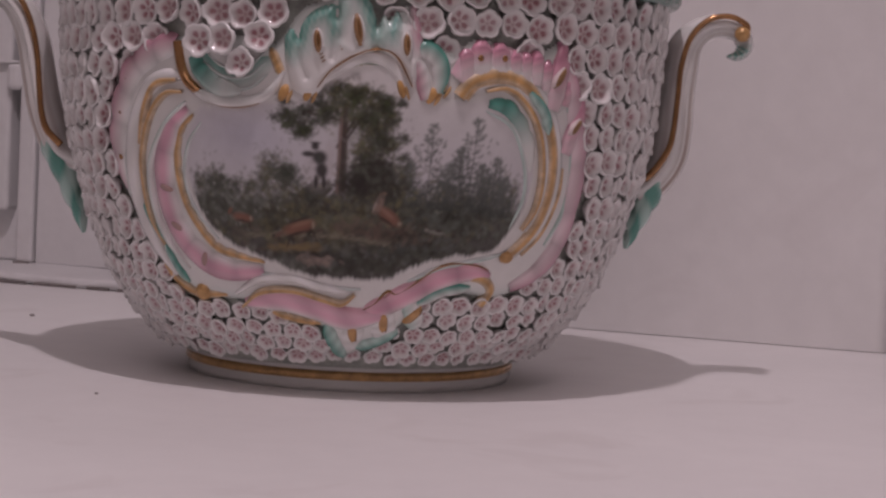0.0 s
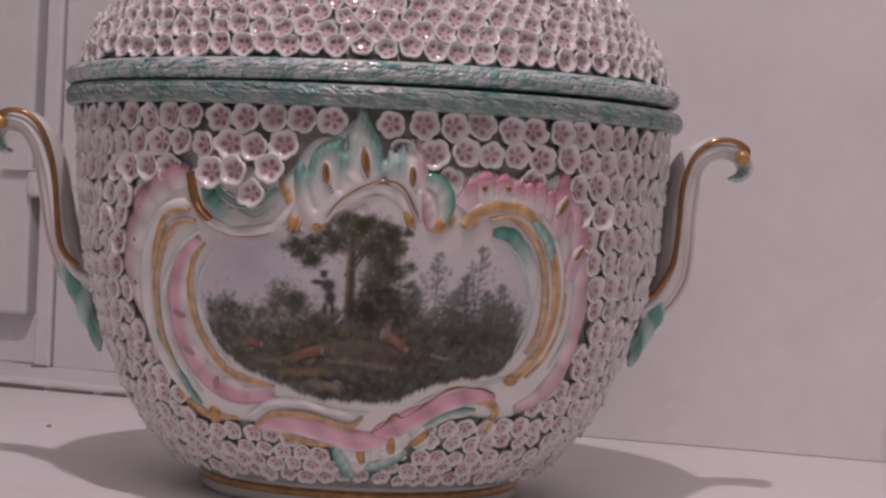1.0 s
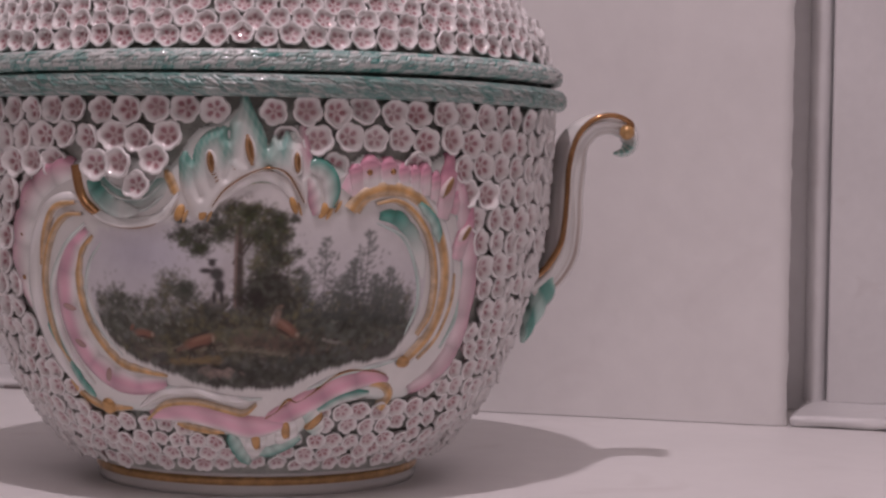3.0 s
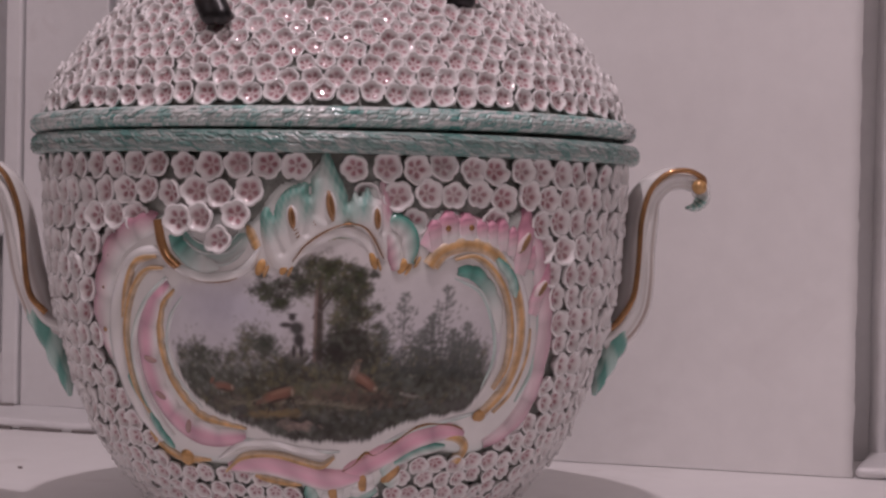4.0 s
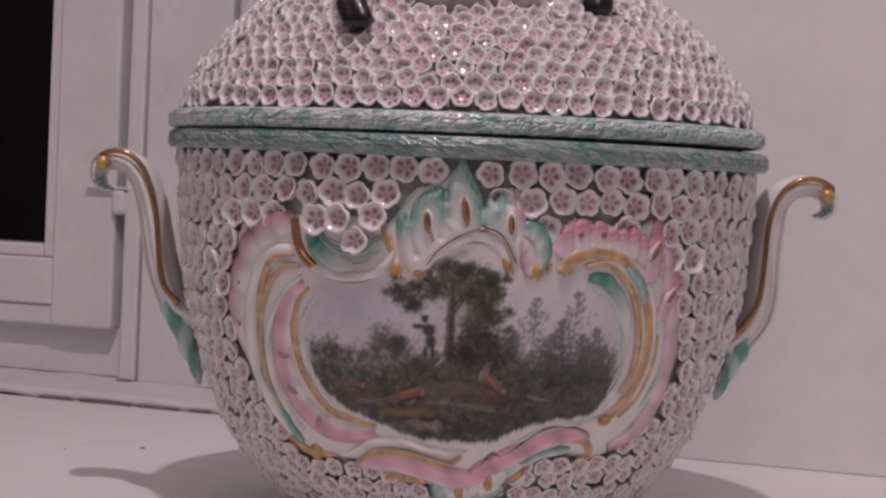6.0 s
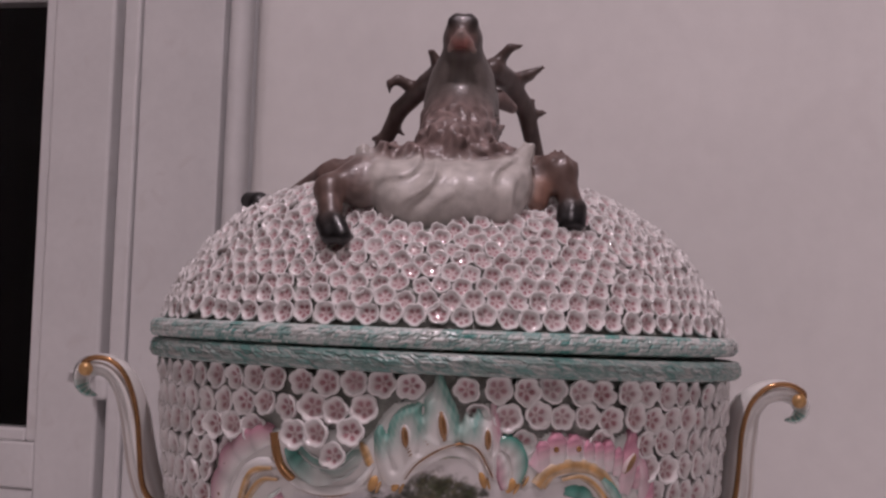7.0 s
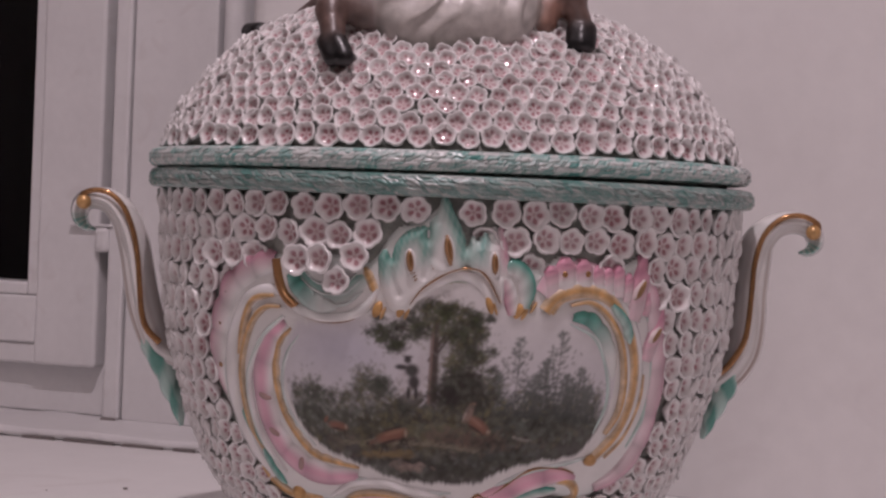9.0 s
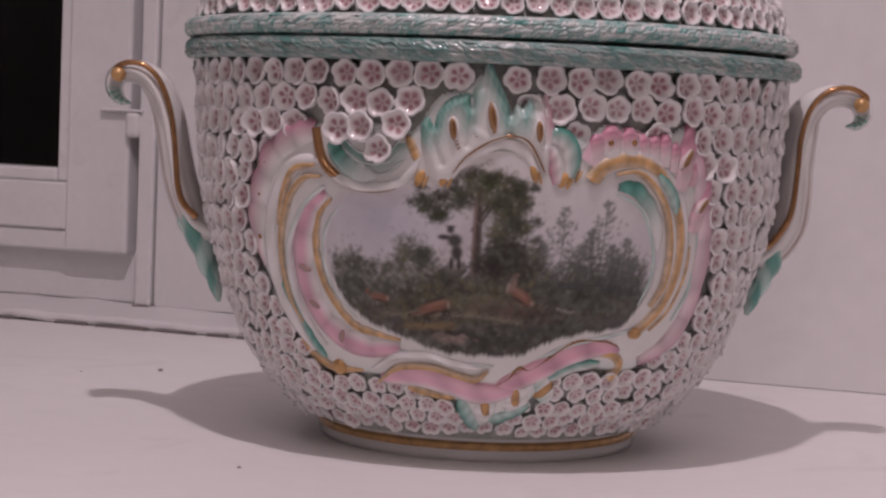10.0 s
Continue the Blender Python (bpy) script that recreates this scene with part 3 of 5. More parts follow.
    for cx, cz, rx, rz, n in ((-12, 126, 7, 5, 130), (-19, 122, 7, 4.5, 130), (-26, 121, 6, 4, 90), (-13, 119, 7, 4, 100), (-21, 113, 6, 4, 90), (-31, 119, 5, 3, 50), (-27, 126, 5, 3, 50), (-15, 130, 6, 3, 60), (23, 127, 4, 3, 50), (25, 113, 5, 3.5, 60), (25, 105, 6, 3, 60)):
        foliage(cx, cz, rx, rz, n, 1.1, (mid, mid, dark, haze), 0.55)
    # light leaf clumps in the crown and gaps of sky
    foliage(2, 124, 20, 13, 230, 1.2, (olive, moss, (0.12, 0.13, 0.11)), 0.5)
    foliage(12, 108, 16, 12, 150, 1.2, (olive, moss, (0.12, 0.13, 0.11)), 0.45)
    for _ in range(46):
        dab(rng.normal(0, 12), rng.normal(120, 9), 1.1, 0.7, (0.46, 0.44, 0.45), 0.38, rng.random() * 3)
    for s in np.linspace(0, 1, 40):
        dab(-1.8 + 1.2 * s, 91 + 33 * s, 2.2 - 0.9 * s, 1.0, (0.070, 0.052, 0.044), 0.36)
        dab(-3.4 + 1.2 * s, 92 + 28 * s, 0.7, 1.0, (0.25, 0.185, 0.16), 0.25)
        dab(0.5 + 8 * s, 112 + 12 * s, 0.7, 0.7, (0.05, 0.04, 0.035), 0.45)
        dab(-3 - 15 * s, 119 + 3 * s, 0.7, 0.6, (0.07, 0.06, 0.05), 0.45)
    for cx, cz, rx, rz, n in ((-19, 115, 7, 5, 110), (-25, 118, 6, 5, 90), (-9, 121, 6, 5, 80), (10, 120, 8, 7, 150), (15, 111, 7, 7, 140), (9, 100, 9, 8, 170), (17, 126, 6, 5, 90), (3, 128, 7, 5, 80)):
        foliage(cx, cz, rx, rz, n, 1.5, (dark, mid, (0.05, 0.062, 0.03)), 0.55)
    foliage(15, 98, 12, 9, 260, 1.8, (dark, mid, dark), 0.6)
    foliage(-26, 96, 9, 7, 150, 1.5, (mid, (0.05, 0.06, 0.045)), 0.5)
    foliage(-62, 91, 11, 6, 130, 1.4, (mid, (0.06, 0.07, 0.055)), 0.5)
    # path, clearing and stones
    for s in rng.random(150):
        dab(-50 + 74 * s + rng.normal(0, 1), 70 + 2.2 * math.sin(3 * s) - 2 * s + rng.normal(0, 0.7), 2.2 * rng.random() + 0.8, 0.5, np.array((0.23, 0.205, 0.155)) * (0.6 + 0.7 * rng.random()), 0.4, 0.1 + rng.normal(0, 0.15))
        dab(-38 + 26 * s + rng.normal(0, 1.2), 65 + 1.4 * s + rng.normal(0, 0.9), 1.8, 0.7, np.array((0.24, 0.175, 0.085)) * (0.7 + 0.5 * rng.random()), 0.22, 0.1)
    for _ in range(60):
        dab(rng.normal(-13, 4.5), rng.normal(60.5, 1.1), 1.8, 0.8, np.array((0.28, 0.225, 0.195)) * (0.55 + 0.7 * rng.random()), 0.5, rng.normal(0, 0.4))
    # animals and the upright dark mark, as plain strokes
    rust, pale, shade = (0.25, 0.12, 0.082), (0.36, 0.28, 0.22), (0.045, 0.032, 0.026)
    for cx, cz, rx, rz, turn, col in ((-50, 77, 5.6, 2.2, -0.1, rust), (-56, 79.6, 2.0, 0.9, 0.9, rust), (-58, 83, 0.35, 1.6, 0.3, shade), (-45.5, 76.8, 0.8, 1.2, 0, pale), (-52.5, 74, 0.4, 1.7, 0.1, shade), (-46.5, 74, 0.4, 1.7, 0, shade), (-50, 75.6, 4, 0.5, -0.1, shade),
                                      (-22, 74, 8.6, 2.9, 0.28, rust), (-20, 75.8, 6, 1.0, 0.3, (0.31, 0.175, 0.12)), (-21, 77.4, 6.5, 0.5, 0.3, shade), (-23, 71.4, 5.5, 0.7, 0.28, shade), (-31.5, 70.8, 2.8, 1.0, 0.4, (0.17, 0.10, 0.075)), (-34.5, 70, 1.1, 0.7, 0.2, shade), (-14.6, 75.4, 0.8, 1.8, 0, pale), (-27, 67.5, 0.4, 2.8, -0.4, shade), (-24.6, 68.5, 0.4, 2.2, 0.1, shade), (-14, 71, 0.4, 2.4, 0.5, shade), (-11, 69.6, 0.4, 1.4, 0.9, shade),
                                      (21, 80.5, 6.6, 3.0, -0.55, rust), (20, 82, 4.4, 1.0, -0.6, (0.31, 0.18, 0.135)), (20, 78.6, 4.5, 0.7, -0.5, shade), (16.0, 85.6, 2.1, 4.8, -0.35, (0.29, 0.21, 0.175)), (14.6, 85.6, 0.6, 4.2, -0.35, (0.40, 0.34, 0.30)), (17.5, 89.6, 2.0, 0.9, 0.3, (0.27, 0.18, 0.13)), (19.5, 92, 0.4, 1.5, -0.4, shade), (26.5, 77.6, 1.2, 1.0, 0, pale),
                                      (45, 74.5, 5, 0.9, -0.1, (0.26, 0.25, 0.23)), (46, 75.3, 1.8, 0.6, -0.1, shade), (40, 75.5, 1.2, 0.8, 0, (0.30, 0.28, 0.25)), (42.5, 73, 0.3, 1.2, 0, shade), (48.5, 73, 0.3, 1.2, 0, shade)):
        dab(cx, cz, rx, rz, col, 0.9, turn)
    foliage(8, 94, 14, 9, 260, 2.0, (dark, dark, mid), 0.6)
    dab(-12.5, 98, 7, 9, (0.50, 0.47, 0.48), 0.35)
    dab(-7.0, 103, 3, 8, (0.55, 0.52, 0.53), 0.5)
    for cx, cz, rx, rz in ((-11.6, 103.6, 3.6, 3.0), (-10.6, 98.4, 2.9, 3.4), (-13.6, 108.0, 1.9, 1.6), (-13.4, 109.4, 2.6, 0.6), (-16.6, 104.8, 3.2, 1.3), (-13.2, 93.6, 1.0, 3.0), (-9.6, 93.6, 1.1, 3.0)):
        dab(cx, cz, rx, rz, (0.036, 0.032, 0.030), 0.95)
    dab(-12.0, 103, 1.6, 2.2, (0.075, 0.085, 0.075), 0.6)
    # soften the strokes as the firing does
    ix, iz = np.rint((x - x.min()) / 0.5).astype(int), np.rint((z - z.min()) / 0.5).astype(int)
    full, have = np.zeros((ix.max() + 3, iz.max() + 3, 3)), np.zeros((ix.max() + 3, iz.max() + 3, 1))
    full[ix + 1, iz + 1], have[ix + 1, iz + 1] = c, 1
    for _ in range(1):
        num, den = np.zeros_like(full), np.zeros_like(have)
        for dx in (-1, 0, 1):
            for dz in (-1, 0, 1):
                num += np.roll(full * have, (dx, dz), (0, 1))
                den += np.roll(have, (dx, dz), (0, 1))
        full = num / np.maximum(den, 1)
    c = full[ix + 1, iz + 1] * 0.5 + c * 0.5
    # the bare white margin, uneven along the lower edge
    rag = 1.3 + 0.8 * np.sin(x * 0.31) * np.sin(x * 0.17 + 1) + 0.6 * np.interp(x, np.arange(-100, 101, 0.8), rng.normal(0, 0.6, 252))
    top = np.clip((z - 90) / 12, 0, 1)
    m = np.clip((rag + 2.2 - d) / (2.6 + 2.0 * top), 0, 1)[:, None]
    m = m * m * (3 - 2 * m)
    return c * (1 - m) + np.array(WHITE) * 0.95 * m


sheet("painting", opening, 0.5, lambda d: np.full(d.shape, 0.00315), CANVAS, cartouche, painting_colour, "small painted hunting landscape with a tall tree and deer")


GILT, GILT_EDGE = (0.66, 0.39, 0.15), (0.70, 0.56, 0.40)


def ribbon(name, pts, width, rise, mat=PAINTED, outer=WHITE, inner=None, scallop=0.0, lobes=0, lift=0.0018, taper=(0.35, 0.35), steps=60, label="", groove=0.0, mid=None, fade=0.0, point=0.22):
    """A moulded scroll on the bowl's wall: pts in arc and height (mm), width in mm, rise in metres; outer is the colour on the path's left."""
    if mat is GOLD:
        mat, outer, inner, mid, rise = GILT_PAINT, GILT_EDGE, GILT_EDGE, GILT, rise * 0.7
    p = spline(pts, steps)
    t = np.linspace(0, 1, steps)
    tan = np.gradient(p, axis=0)
    tan[:, 0] /= arc_scale(p[:, 1])
    tan /= np.linalg.norm(tan, axis=1)[:, None]
    side = np.stack([-tan[:, 1], tan[:, 0]], -1)
    w = width / 2 * np.minimum(1, np.minimum(taper[0] + (1 - taper[0]) * t / point, taper[1] + (1 - taper[1]) * (1 - t) / 0.22)) ** 0.8
    cross = np.linspace(-1, 1, 11)
    inner = outer if inner is None else inner
    verts, cl = [], []
    for s in cross:
        k = w * s
        if s > 0 and lobes:
            k = k * (1 + scallop * (np.abs(np.sin(math.pi * lobes * t)) ** 0.6 - 0.6))
        q = p + side * k[:, None] * np.stack([arc_scale(p[:, 1]), np.ones(steps)], -1)
        h = math.sqrt(max(0.0, 1 - s * s)) - groove * math.exp(-(s / 0.3) ** 2)
        off = lift + rise * h * np.minimum(1, w / (width / 2) + 0.2) - (0.0012 if abs(s) == 1 else 0)
        verts.append(on_body(q[:, 0], q[:, 1], off))
        m = min(max((s + 0.75) / 1.35, 0), 1)
        col = np.array(inner) * (1 - m) + np.array(outer) * m
        if mid is not None:
            b = math.exp(-(s / 0.5) ** 2)
            col = col * (1 - b) + np.array(mid) * b
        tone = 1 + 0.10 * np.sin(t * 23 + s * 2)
        # shading of the grooves between lobes, put into the colour
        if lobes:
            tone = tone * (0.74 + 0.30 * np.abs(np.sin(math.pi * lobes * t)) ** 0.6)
        to_white = (fade * np.clip((t - 0.25) / 0.5, 0, 1) ** 1.2)[:, None]
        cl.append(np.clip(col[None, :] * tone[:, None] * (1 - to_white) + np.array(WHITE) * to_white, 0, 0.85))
    return mesh_object(name, np.concatenate(verts), grid_faces(len(cross), steps), mat, cartouche, label, colours=np.concatenate(cl))


def boss(a, b, rx, rz, turn=0.0, mat=GOLD, lift=0.0026, rise=0.0011, colour=OCHRE, name="gold_drop"):
    """A small raised oval on the cartouche."""
    verts, cl = [], []
    for k in range(5):
        s = k / 4
        for j in range(14):
            an = 2 * math.pi * j / 14
            u, w = rx * s * math.cos(an), rz * s * math.sin(an)
            co, si = math.cos(turn), math.sin(turn)
            verts.append(on_body(a + (u * co - w * si) * arc_scale(b), b + u * si + w * co, lift + rise * math.sqrt(1 - s * s) - (0.001 if k == 4 else 0)))
            cl.append(colour)
    return mesh_object(name, verts, grid_faces(5, 14, True), mat, cartouche, colours=cl)


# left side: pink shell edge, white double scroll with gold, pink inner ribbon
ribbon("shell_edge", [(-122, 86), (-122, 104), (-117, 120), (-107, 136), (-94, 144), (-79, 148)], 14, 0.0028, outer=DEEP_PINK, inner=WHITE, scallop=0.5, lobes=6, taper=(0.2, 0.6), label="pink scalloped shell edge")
ribbon("scroll", [(-74, 135), (-88, 134), (-99, 126), (-109, 110), (-114, 92), (-113, 76), (-107, 62), (-97, 50)], 9, 0.0032, outer=WHITE, inner=WHITE)
ribbon("gold_stripe", [(-79, 133), (-91, 131), (-98, 122), (-104, 106)], 3.4, 0.0012, GOLD, lift=0.0044, outer=OCHRE)
ribbon("gold_stripe", [(-76, 128), (-86, 127), (-95, 119), (-103, 104), (-106, 91), (-106, 75), (-100, 63)], 3.0, 0.0014, GOLD, lift=0.0038, outer=OCHRE)
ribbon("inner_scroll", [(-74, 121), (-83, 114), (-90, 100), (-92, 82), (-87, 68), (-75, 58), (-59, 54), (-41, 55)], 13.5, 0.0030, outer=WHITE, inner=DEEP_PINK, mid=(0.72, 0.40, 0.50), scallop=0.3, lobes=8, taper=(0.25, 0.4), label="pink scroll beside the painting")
ribbon("gold_edge", [(-71, 119), (-79, 111), (-82.5, 98), (-81, 83), (-75, 72), (-66, 63.5), (-54, 60.5), (-40, 58.5)], 4.0, 0.0014, GOLD, lift=0.0030, scallop=0.6, lobes=13, outer=OCHRE)
ribbon("scroll_line", [(-75, 124), (-88, 113), (-100, 96), (-102, 80), (-98, 66), (-87, 53)], 4.5, 0.0030, outer=WHITE, inner=PALE_TEAL)
for a, b, turn in ((-90.5, 88, 1.2), (-88, 72, 1.0), (-74, 58.5, -0.3)):
    boss(a, b, 1.7, 3.6, turn, PAINTED, 0.0048, 0.0006, (0.40, 0.26, 0.24), "shell_oval")
for a, b in ((-110, 133), (-116, 119), (-120, 100)):
    boss(a, b, 1.6, 1.6, 0, GOLD_DARK, 0.0040, 0.0006)
ribbon("leaf_edge", [(-115, 86), (-107, 73), (-99, 64)], 5, 0.0024, outer=TEAL, inner=PALE_TEAL)
ribbon("leaf_edge", [(-101, 63), (-97, 54), (-90, 47)], 6, 0.002, outer=TEAL, inner=PALE_TEAL)
ribbon("gold_stripe", [(-107, 59), (-101, 49), (-88, 43), (-66, 43)], 5, 0.0024, GOLD, outer=OCHRE)
boss(-82, 43.5, 4, 3.6, 0, GOLD, 0.003, 0.0026)

# shell under the top row of blossoms
ribbon("gold_horn", [(-79, 149), (-77, 139), (-73, 132), (-65, 127)], 5, 0.0036, GOLD_DARK, outer=OCHRE, taper=(0.9, 0.3))
ribbon("shell_bowl", [(-70, 145), (-60, 136), (-46, 134), (-32, 144)], 18, 0.0012, outer=TEAL, inner=WHITE, taper=(0.5, 0.5), fade=0.12, label="sea-green shell")
ribbon("shell_wash", [(-71, 143), (-66, 136), (-58, 130.5), (-47, 129)], 9, 0.0010, outer=TEAL, inner=(0.22, 0.45, 0.40), lift=0.0032, taper=(0.5, 0.2), fade=0.75, scallop=0.3, lobes=5)
ribbon("shell_rim", [(-74, 131), (-65, 127), (-55, 124.5), (-42, 125.5), (-33, 130), (-28, 138)], 5, 0.0032, outer=(0.70, 0.72, 0.70), inner=WHITE)
ribbon("gold_tip", [(-34, 147), (-31, 141), (-29, 136)], 5, 0.0034, GOLD, outer=OCHRE)

for k, (dz, w) in enumerate(((0, 1.6), (4.5, 1.3), (8.5, 1.2))):
    ribbon("shell_ring", [(-66 + k, 136 + dz), (-56, 130.5 + dz), (-44, 130.5 + dz), (-35 - k, 136.5 + dz)], w, 0.0007, outer=(0.66, 0.70, 0.68), inner=(0.50, 0.60, 0.57), lift=0.0030)
ribbon("dark_line", [(-72, 128.5), (-60, 123.5), (-48, 122.5), (-38, 125), (-30, 132)], 0.7, 0.0005, GOLD_DARK, lift=0.0034, outer=OCHRE)

# crest of flames: one moulded white sheet with green and pink washes, and gold slots
CREST = [(-28, 152), (-25, 155), (-22, 152), (-20, 158), (-15, 163.5), (-7, 165.5), (-6, 161), (-5, 168), (-2, 172), (0.4, 181), (4.5, 173), (9.5, 163), (11, 157), (13.5, 162), (16, 160), (19, 164), (22, 160), (24, 163),
         (26, 169), (29, 159), (31, 148), (28, 133), (20, 143), (12, 147.5), (2, 143), (-8, 135), (-14, 128), (-22, 129), (-27, 140)]
WASHES = [([(-6, 165), (-13, 163), (-19, 157.5), (-21, 151), (-20.5, 145)], 5.2, TEAL, 1.0), ([(-7.5, 161), (-6.5, 155), (-8, 149)], 3.4, TEAL, 0.95), ([(0.4, 181), (4, 172.5), (8, 163), (10.5, 154), (10.5, 148)], 4.4, TEAL, 1.0), ([(-3.5, 170), (-3, 163), (-4, 156)], 2.6, PALE_TEAL, 0.9),
          ([(20, 163), (17.5, 157), (18, 150)], 3.2, (0.16, 0.41, 0.36), 0.95), ([(13.5, 161), (12.5, 155), (13.5, 149)], 2.4, PALE_TEAL, 0.9), ([(-25, 154), (-26.5, 147), (-24, 141)], 4.0, TEAL, 0.95), ([(26, 169), (28, 160), (29, 148)], 3.0, DEEP_PINK, 1.0), ([(-4, 150), (2, 147), (8, 149)], 1.6, PALE_TEAL, 0.4)]
FURROWS = [[(-6, 163), (-5, 154), (-7, 144)], [(11.5, 158), (11, 151), (12, 147)], [(-22, 151), (-21.5, 144), (-18, 136)], [(24.5, 163), (26, 154), (26, 146)]]


def line_distance(g, pts):
    p = spline(pts, 40)
    return np.sqrt(((g[:, None, :] - p[None]) ** 2).sum(-1).min(1))


def crest_colour(g, d):
    c = np.tile(np.array(WHITE), (len(g), 1))
    for k, (pts, w, col, strength) in enumerate(WASHES):
        streak = 0.85 + 0.15 * np.sin(g[:, 0] * 2.3 + g[:, 1] * 0.6 + k) * np.sin(g[:, 1] * 0.9 + k)
        fall = np.clip((g[:, 1] - pts[-1][1] + 3) / 9, 0, 1)
        m = (np.exp(-(line_distance(g, pts) / w) ** 2) * strength * streak * fall)[:, None]
        c = c * (1 - m) + np.array(col) * m
    return c


crest = sheet("crest", spline(CREST + CREST[:1], 220)[:-1], 0.6, lambda d: np.zeros(len(d)), PAINTED, cartouche, crest_colour, "white flame crest washed with sea green")
# the sheet's relief: swelling tongues with furrows between them
q = spline(CREST + CREST[:1], 220)[:-1]
at = np.array([v.co[:] for v in crest.data.vertices])
th = np.arctan2(at[:, 0], -at[:, 1])
g = np.stack([th * UNIT * 1000, np.array([chart_height(a, z) for a, z in zip(th, at[:, 2])])], -1)
d = inside_distance(g, q)
rise = 0.0012 + 0.0042 * np.clip((d + 0.6) / 4.5, 0, 1) ** 0.55
for pts in FURROWS:
    rise = rise - 0.0016 * np.exp(-(line_distance(g, pts) / 1.5) ** 2)
for pts, w, _, _ in WASHES:
    rise = rise + 0.0007 * np.exp(-(line_distance(g, pts) / w) ** 2)
crest.data.vertices.foreach_set("co", on_body(g[:, 0], g[:, 1], rise).ravel())
crest.data.update()
for a, b, w, h, turn in ((-13.2, 150.7, 1.9, 5.4, 0.12), (3.2, 156, 2.1, 6.8, 0.16), (23.3, 151, 1.8, 5.2, 0.06)):
    boss(a, b, w + 1.0, h + 1.1, turn, PAINTED, 0.0052, 0.0022, WHITE, "slot_lip")
    boss(a, b, w, h, turn, SLOT_GILT, 0.0070, 0.0008, OCHRE)
    boss(a + 0.5, b + 0.4, w * 0.4, h * 0.75, turn, GOLD_DARK, 0.0076, 0.0006, OCHRE)
for a, b, turn in ((-11.8, 145.6, -0.9), (-11.2, 144.2, -0.9), (-10.6, 142.8, -0.9), (-3.4, 149.4, -0.9), (-2.8, 148.2, -0.9)):
    boss(a, b, 0.35, 1.2, turn, SLOT_GILT, 0.0056, 0.0003, OCHRE, "dark_dash")
ribbon("arch", [(-15, 131), (-6, 139), (6, 145), (17, 143), (25, 132)], 6, 0.0024, outer=WHITE, inner=WHITE)
ribbon("arch_lining", [(-5, 136.5), (5, 141.5), (14, 140.5), (22, 132)], 3, 0.0012, outer=PALE_TEAL, inner=OCHRE)
ribbon("arch_line", [(-13, 132), (-7, 139.5), (4, 146.5), (13, 148.5), (20, 145.5), (27, 134)], 0.9, 0.0006, GOLD_DARK, lift=0.0046, outer=OCHRE)
for a, b, w, h, turn in ((-28, 129, 2.2, 4.2, -0.4), (-17, 129.5, 2.0, 4.2, -0.4), (22.5, 133, 1.7, 4.6, 0.3), (36, 131, 2.2, 4.4, -0.5), (40, 134, 1.8, 4.2, -0.5)):
    boss(a, b, w, h, turn, GILT_PAINT, 0.0034, 0.0010, (0.64, 0.37, 0.14))
    boss(a + 2.6, b - 1.5, w * 0.45, h * 0.8, turn, GILT_PAINT, 0.0032, 0.0008, (0.66, 0.42, 0.20))
ribbon("leaf", [(27, 149), (34, 149), (39, 143), (39, 132)], 9, 0.0034, outer=TEAL, inner=WHITE, taper=(0.4, 0.5), label="sea-green curled leaf")
ribbon("leaf", [(27, 146), (31, 139), (33, 129)], 7, 0.0030, outer=WHITE, inner=DEEP_PINK, taper=(0.3, 0.6))

# right side: pink shell, gold scroll, pink outer band
ribbon("shell_ground", [(47, 138), (53, 145), (64, 147), (78, 144), (90, 140), (97, 132)], 14, 0.0022, outer=(0.76, 0.52, 0.59), inner=WHITE, taper=(0.7, 0.5))
for pts, w, rise, fade in (
        ([(50, 151), (50.5, 146), (51, 137)], 8, 0.0030, 0.6), ([(57, 155), (57, 148), (58, 140)], 11, 0.0034, 0.9), ([(65.5, 154.5), (66, 148), (67, 140)], 10, 0.0034, 0.9), ([(73, 152), (73.5, 146), (74, 139)], 7.5, 0.0032, 0.9),
        ([(79, 151.5), (79, 146), (79.5, 139)], 6.5, 0.0032, 0.8), ([(84.5, 152.5), (85, 146), (85, 138)], 7, 0.0034, 0.7), ([(91, 149), (90.5, 143), (90, 136)], 7, 0.0030, 0.6), ([(99, 157), (98.5, 147), (97, 137), (95, 128)], 11, 0.0036, 0.5),
        ([(105, 146), (104, 138), (102, 130)], 7, 0.0030, 0.3), ([(114, 135), (112, 126), (109, 117), (107, 110)], 9, 0.0036, 0.4)):
    ribbon("pink_lobe", pts, w, rise, outer=DEEP_PINK, inner=(0.68, 0.31, 0.42), taper=(0.25, 0.8), point=0.3, fade=fade, groove=0.1)
ribbon("scroll", [(48, 132), (55, 138), (67, 141), (80, 137), (92, 126), (100, 110), (103, 92), (100, 77), (88, 64)], 12, 0.0030, outer=WHITE, inner=WHITE, groove=0.35)
ribbon("gold_scroll", [(50, 131), (56, 137.5), (69, 140), (82, 135.5), (93, 123), (100, 107), (102, 90), (98, 76), (86, 64)], 6.4, 0.0020, GOLD, lift=0.0034, outer=OCHRE, taper=(0.9, 0.6), label="gilded C-scroll")
ribbon("gold_arch", [(48, 131), (53, 137), (62, 140.5), (73, 140), (83, 135), (89, 129)], 6.6, 0.0022, GOLD, lift=0.0036, outer=OCHRE, taper=(0.9, 0.3))
ribbon("gold_stripe", [(60, 134), (70, 135.5), (80, 130), (89, 119), (95, 102), (96, 87), (91, 77)], 3.0, 0.0016, GOLD, lift=0.0042, outer=OCHRE)
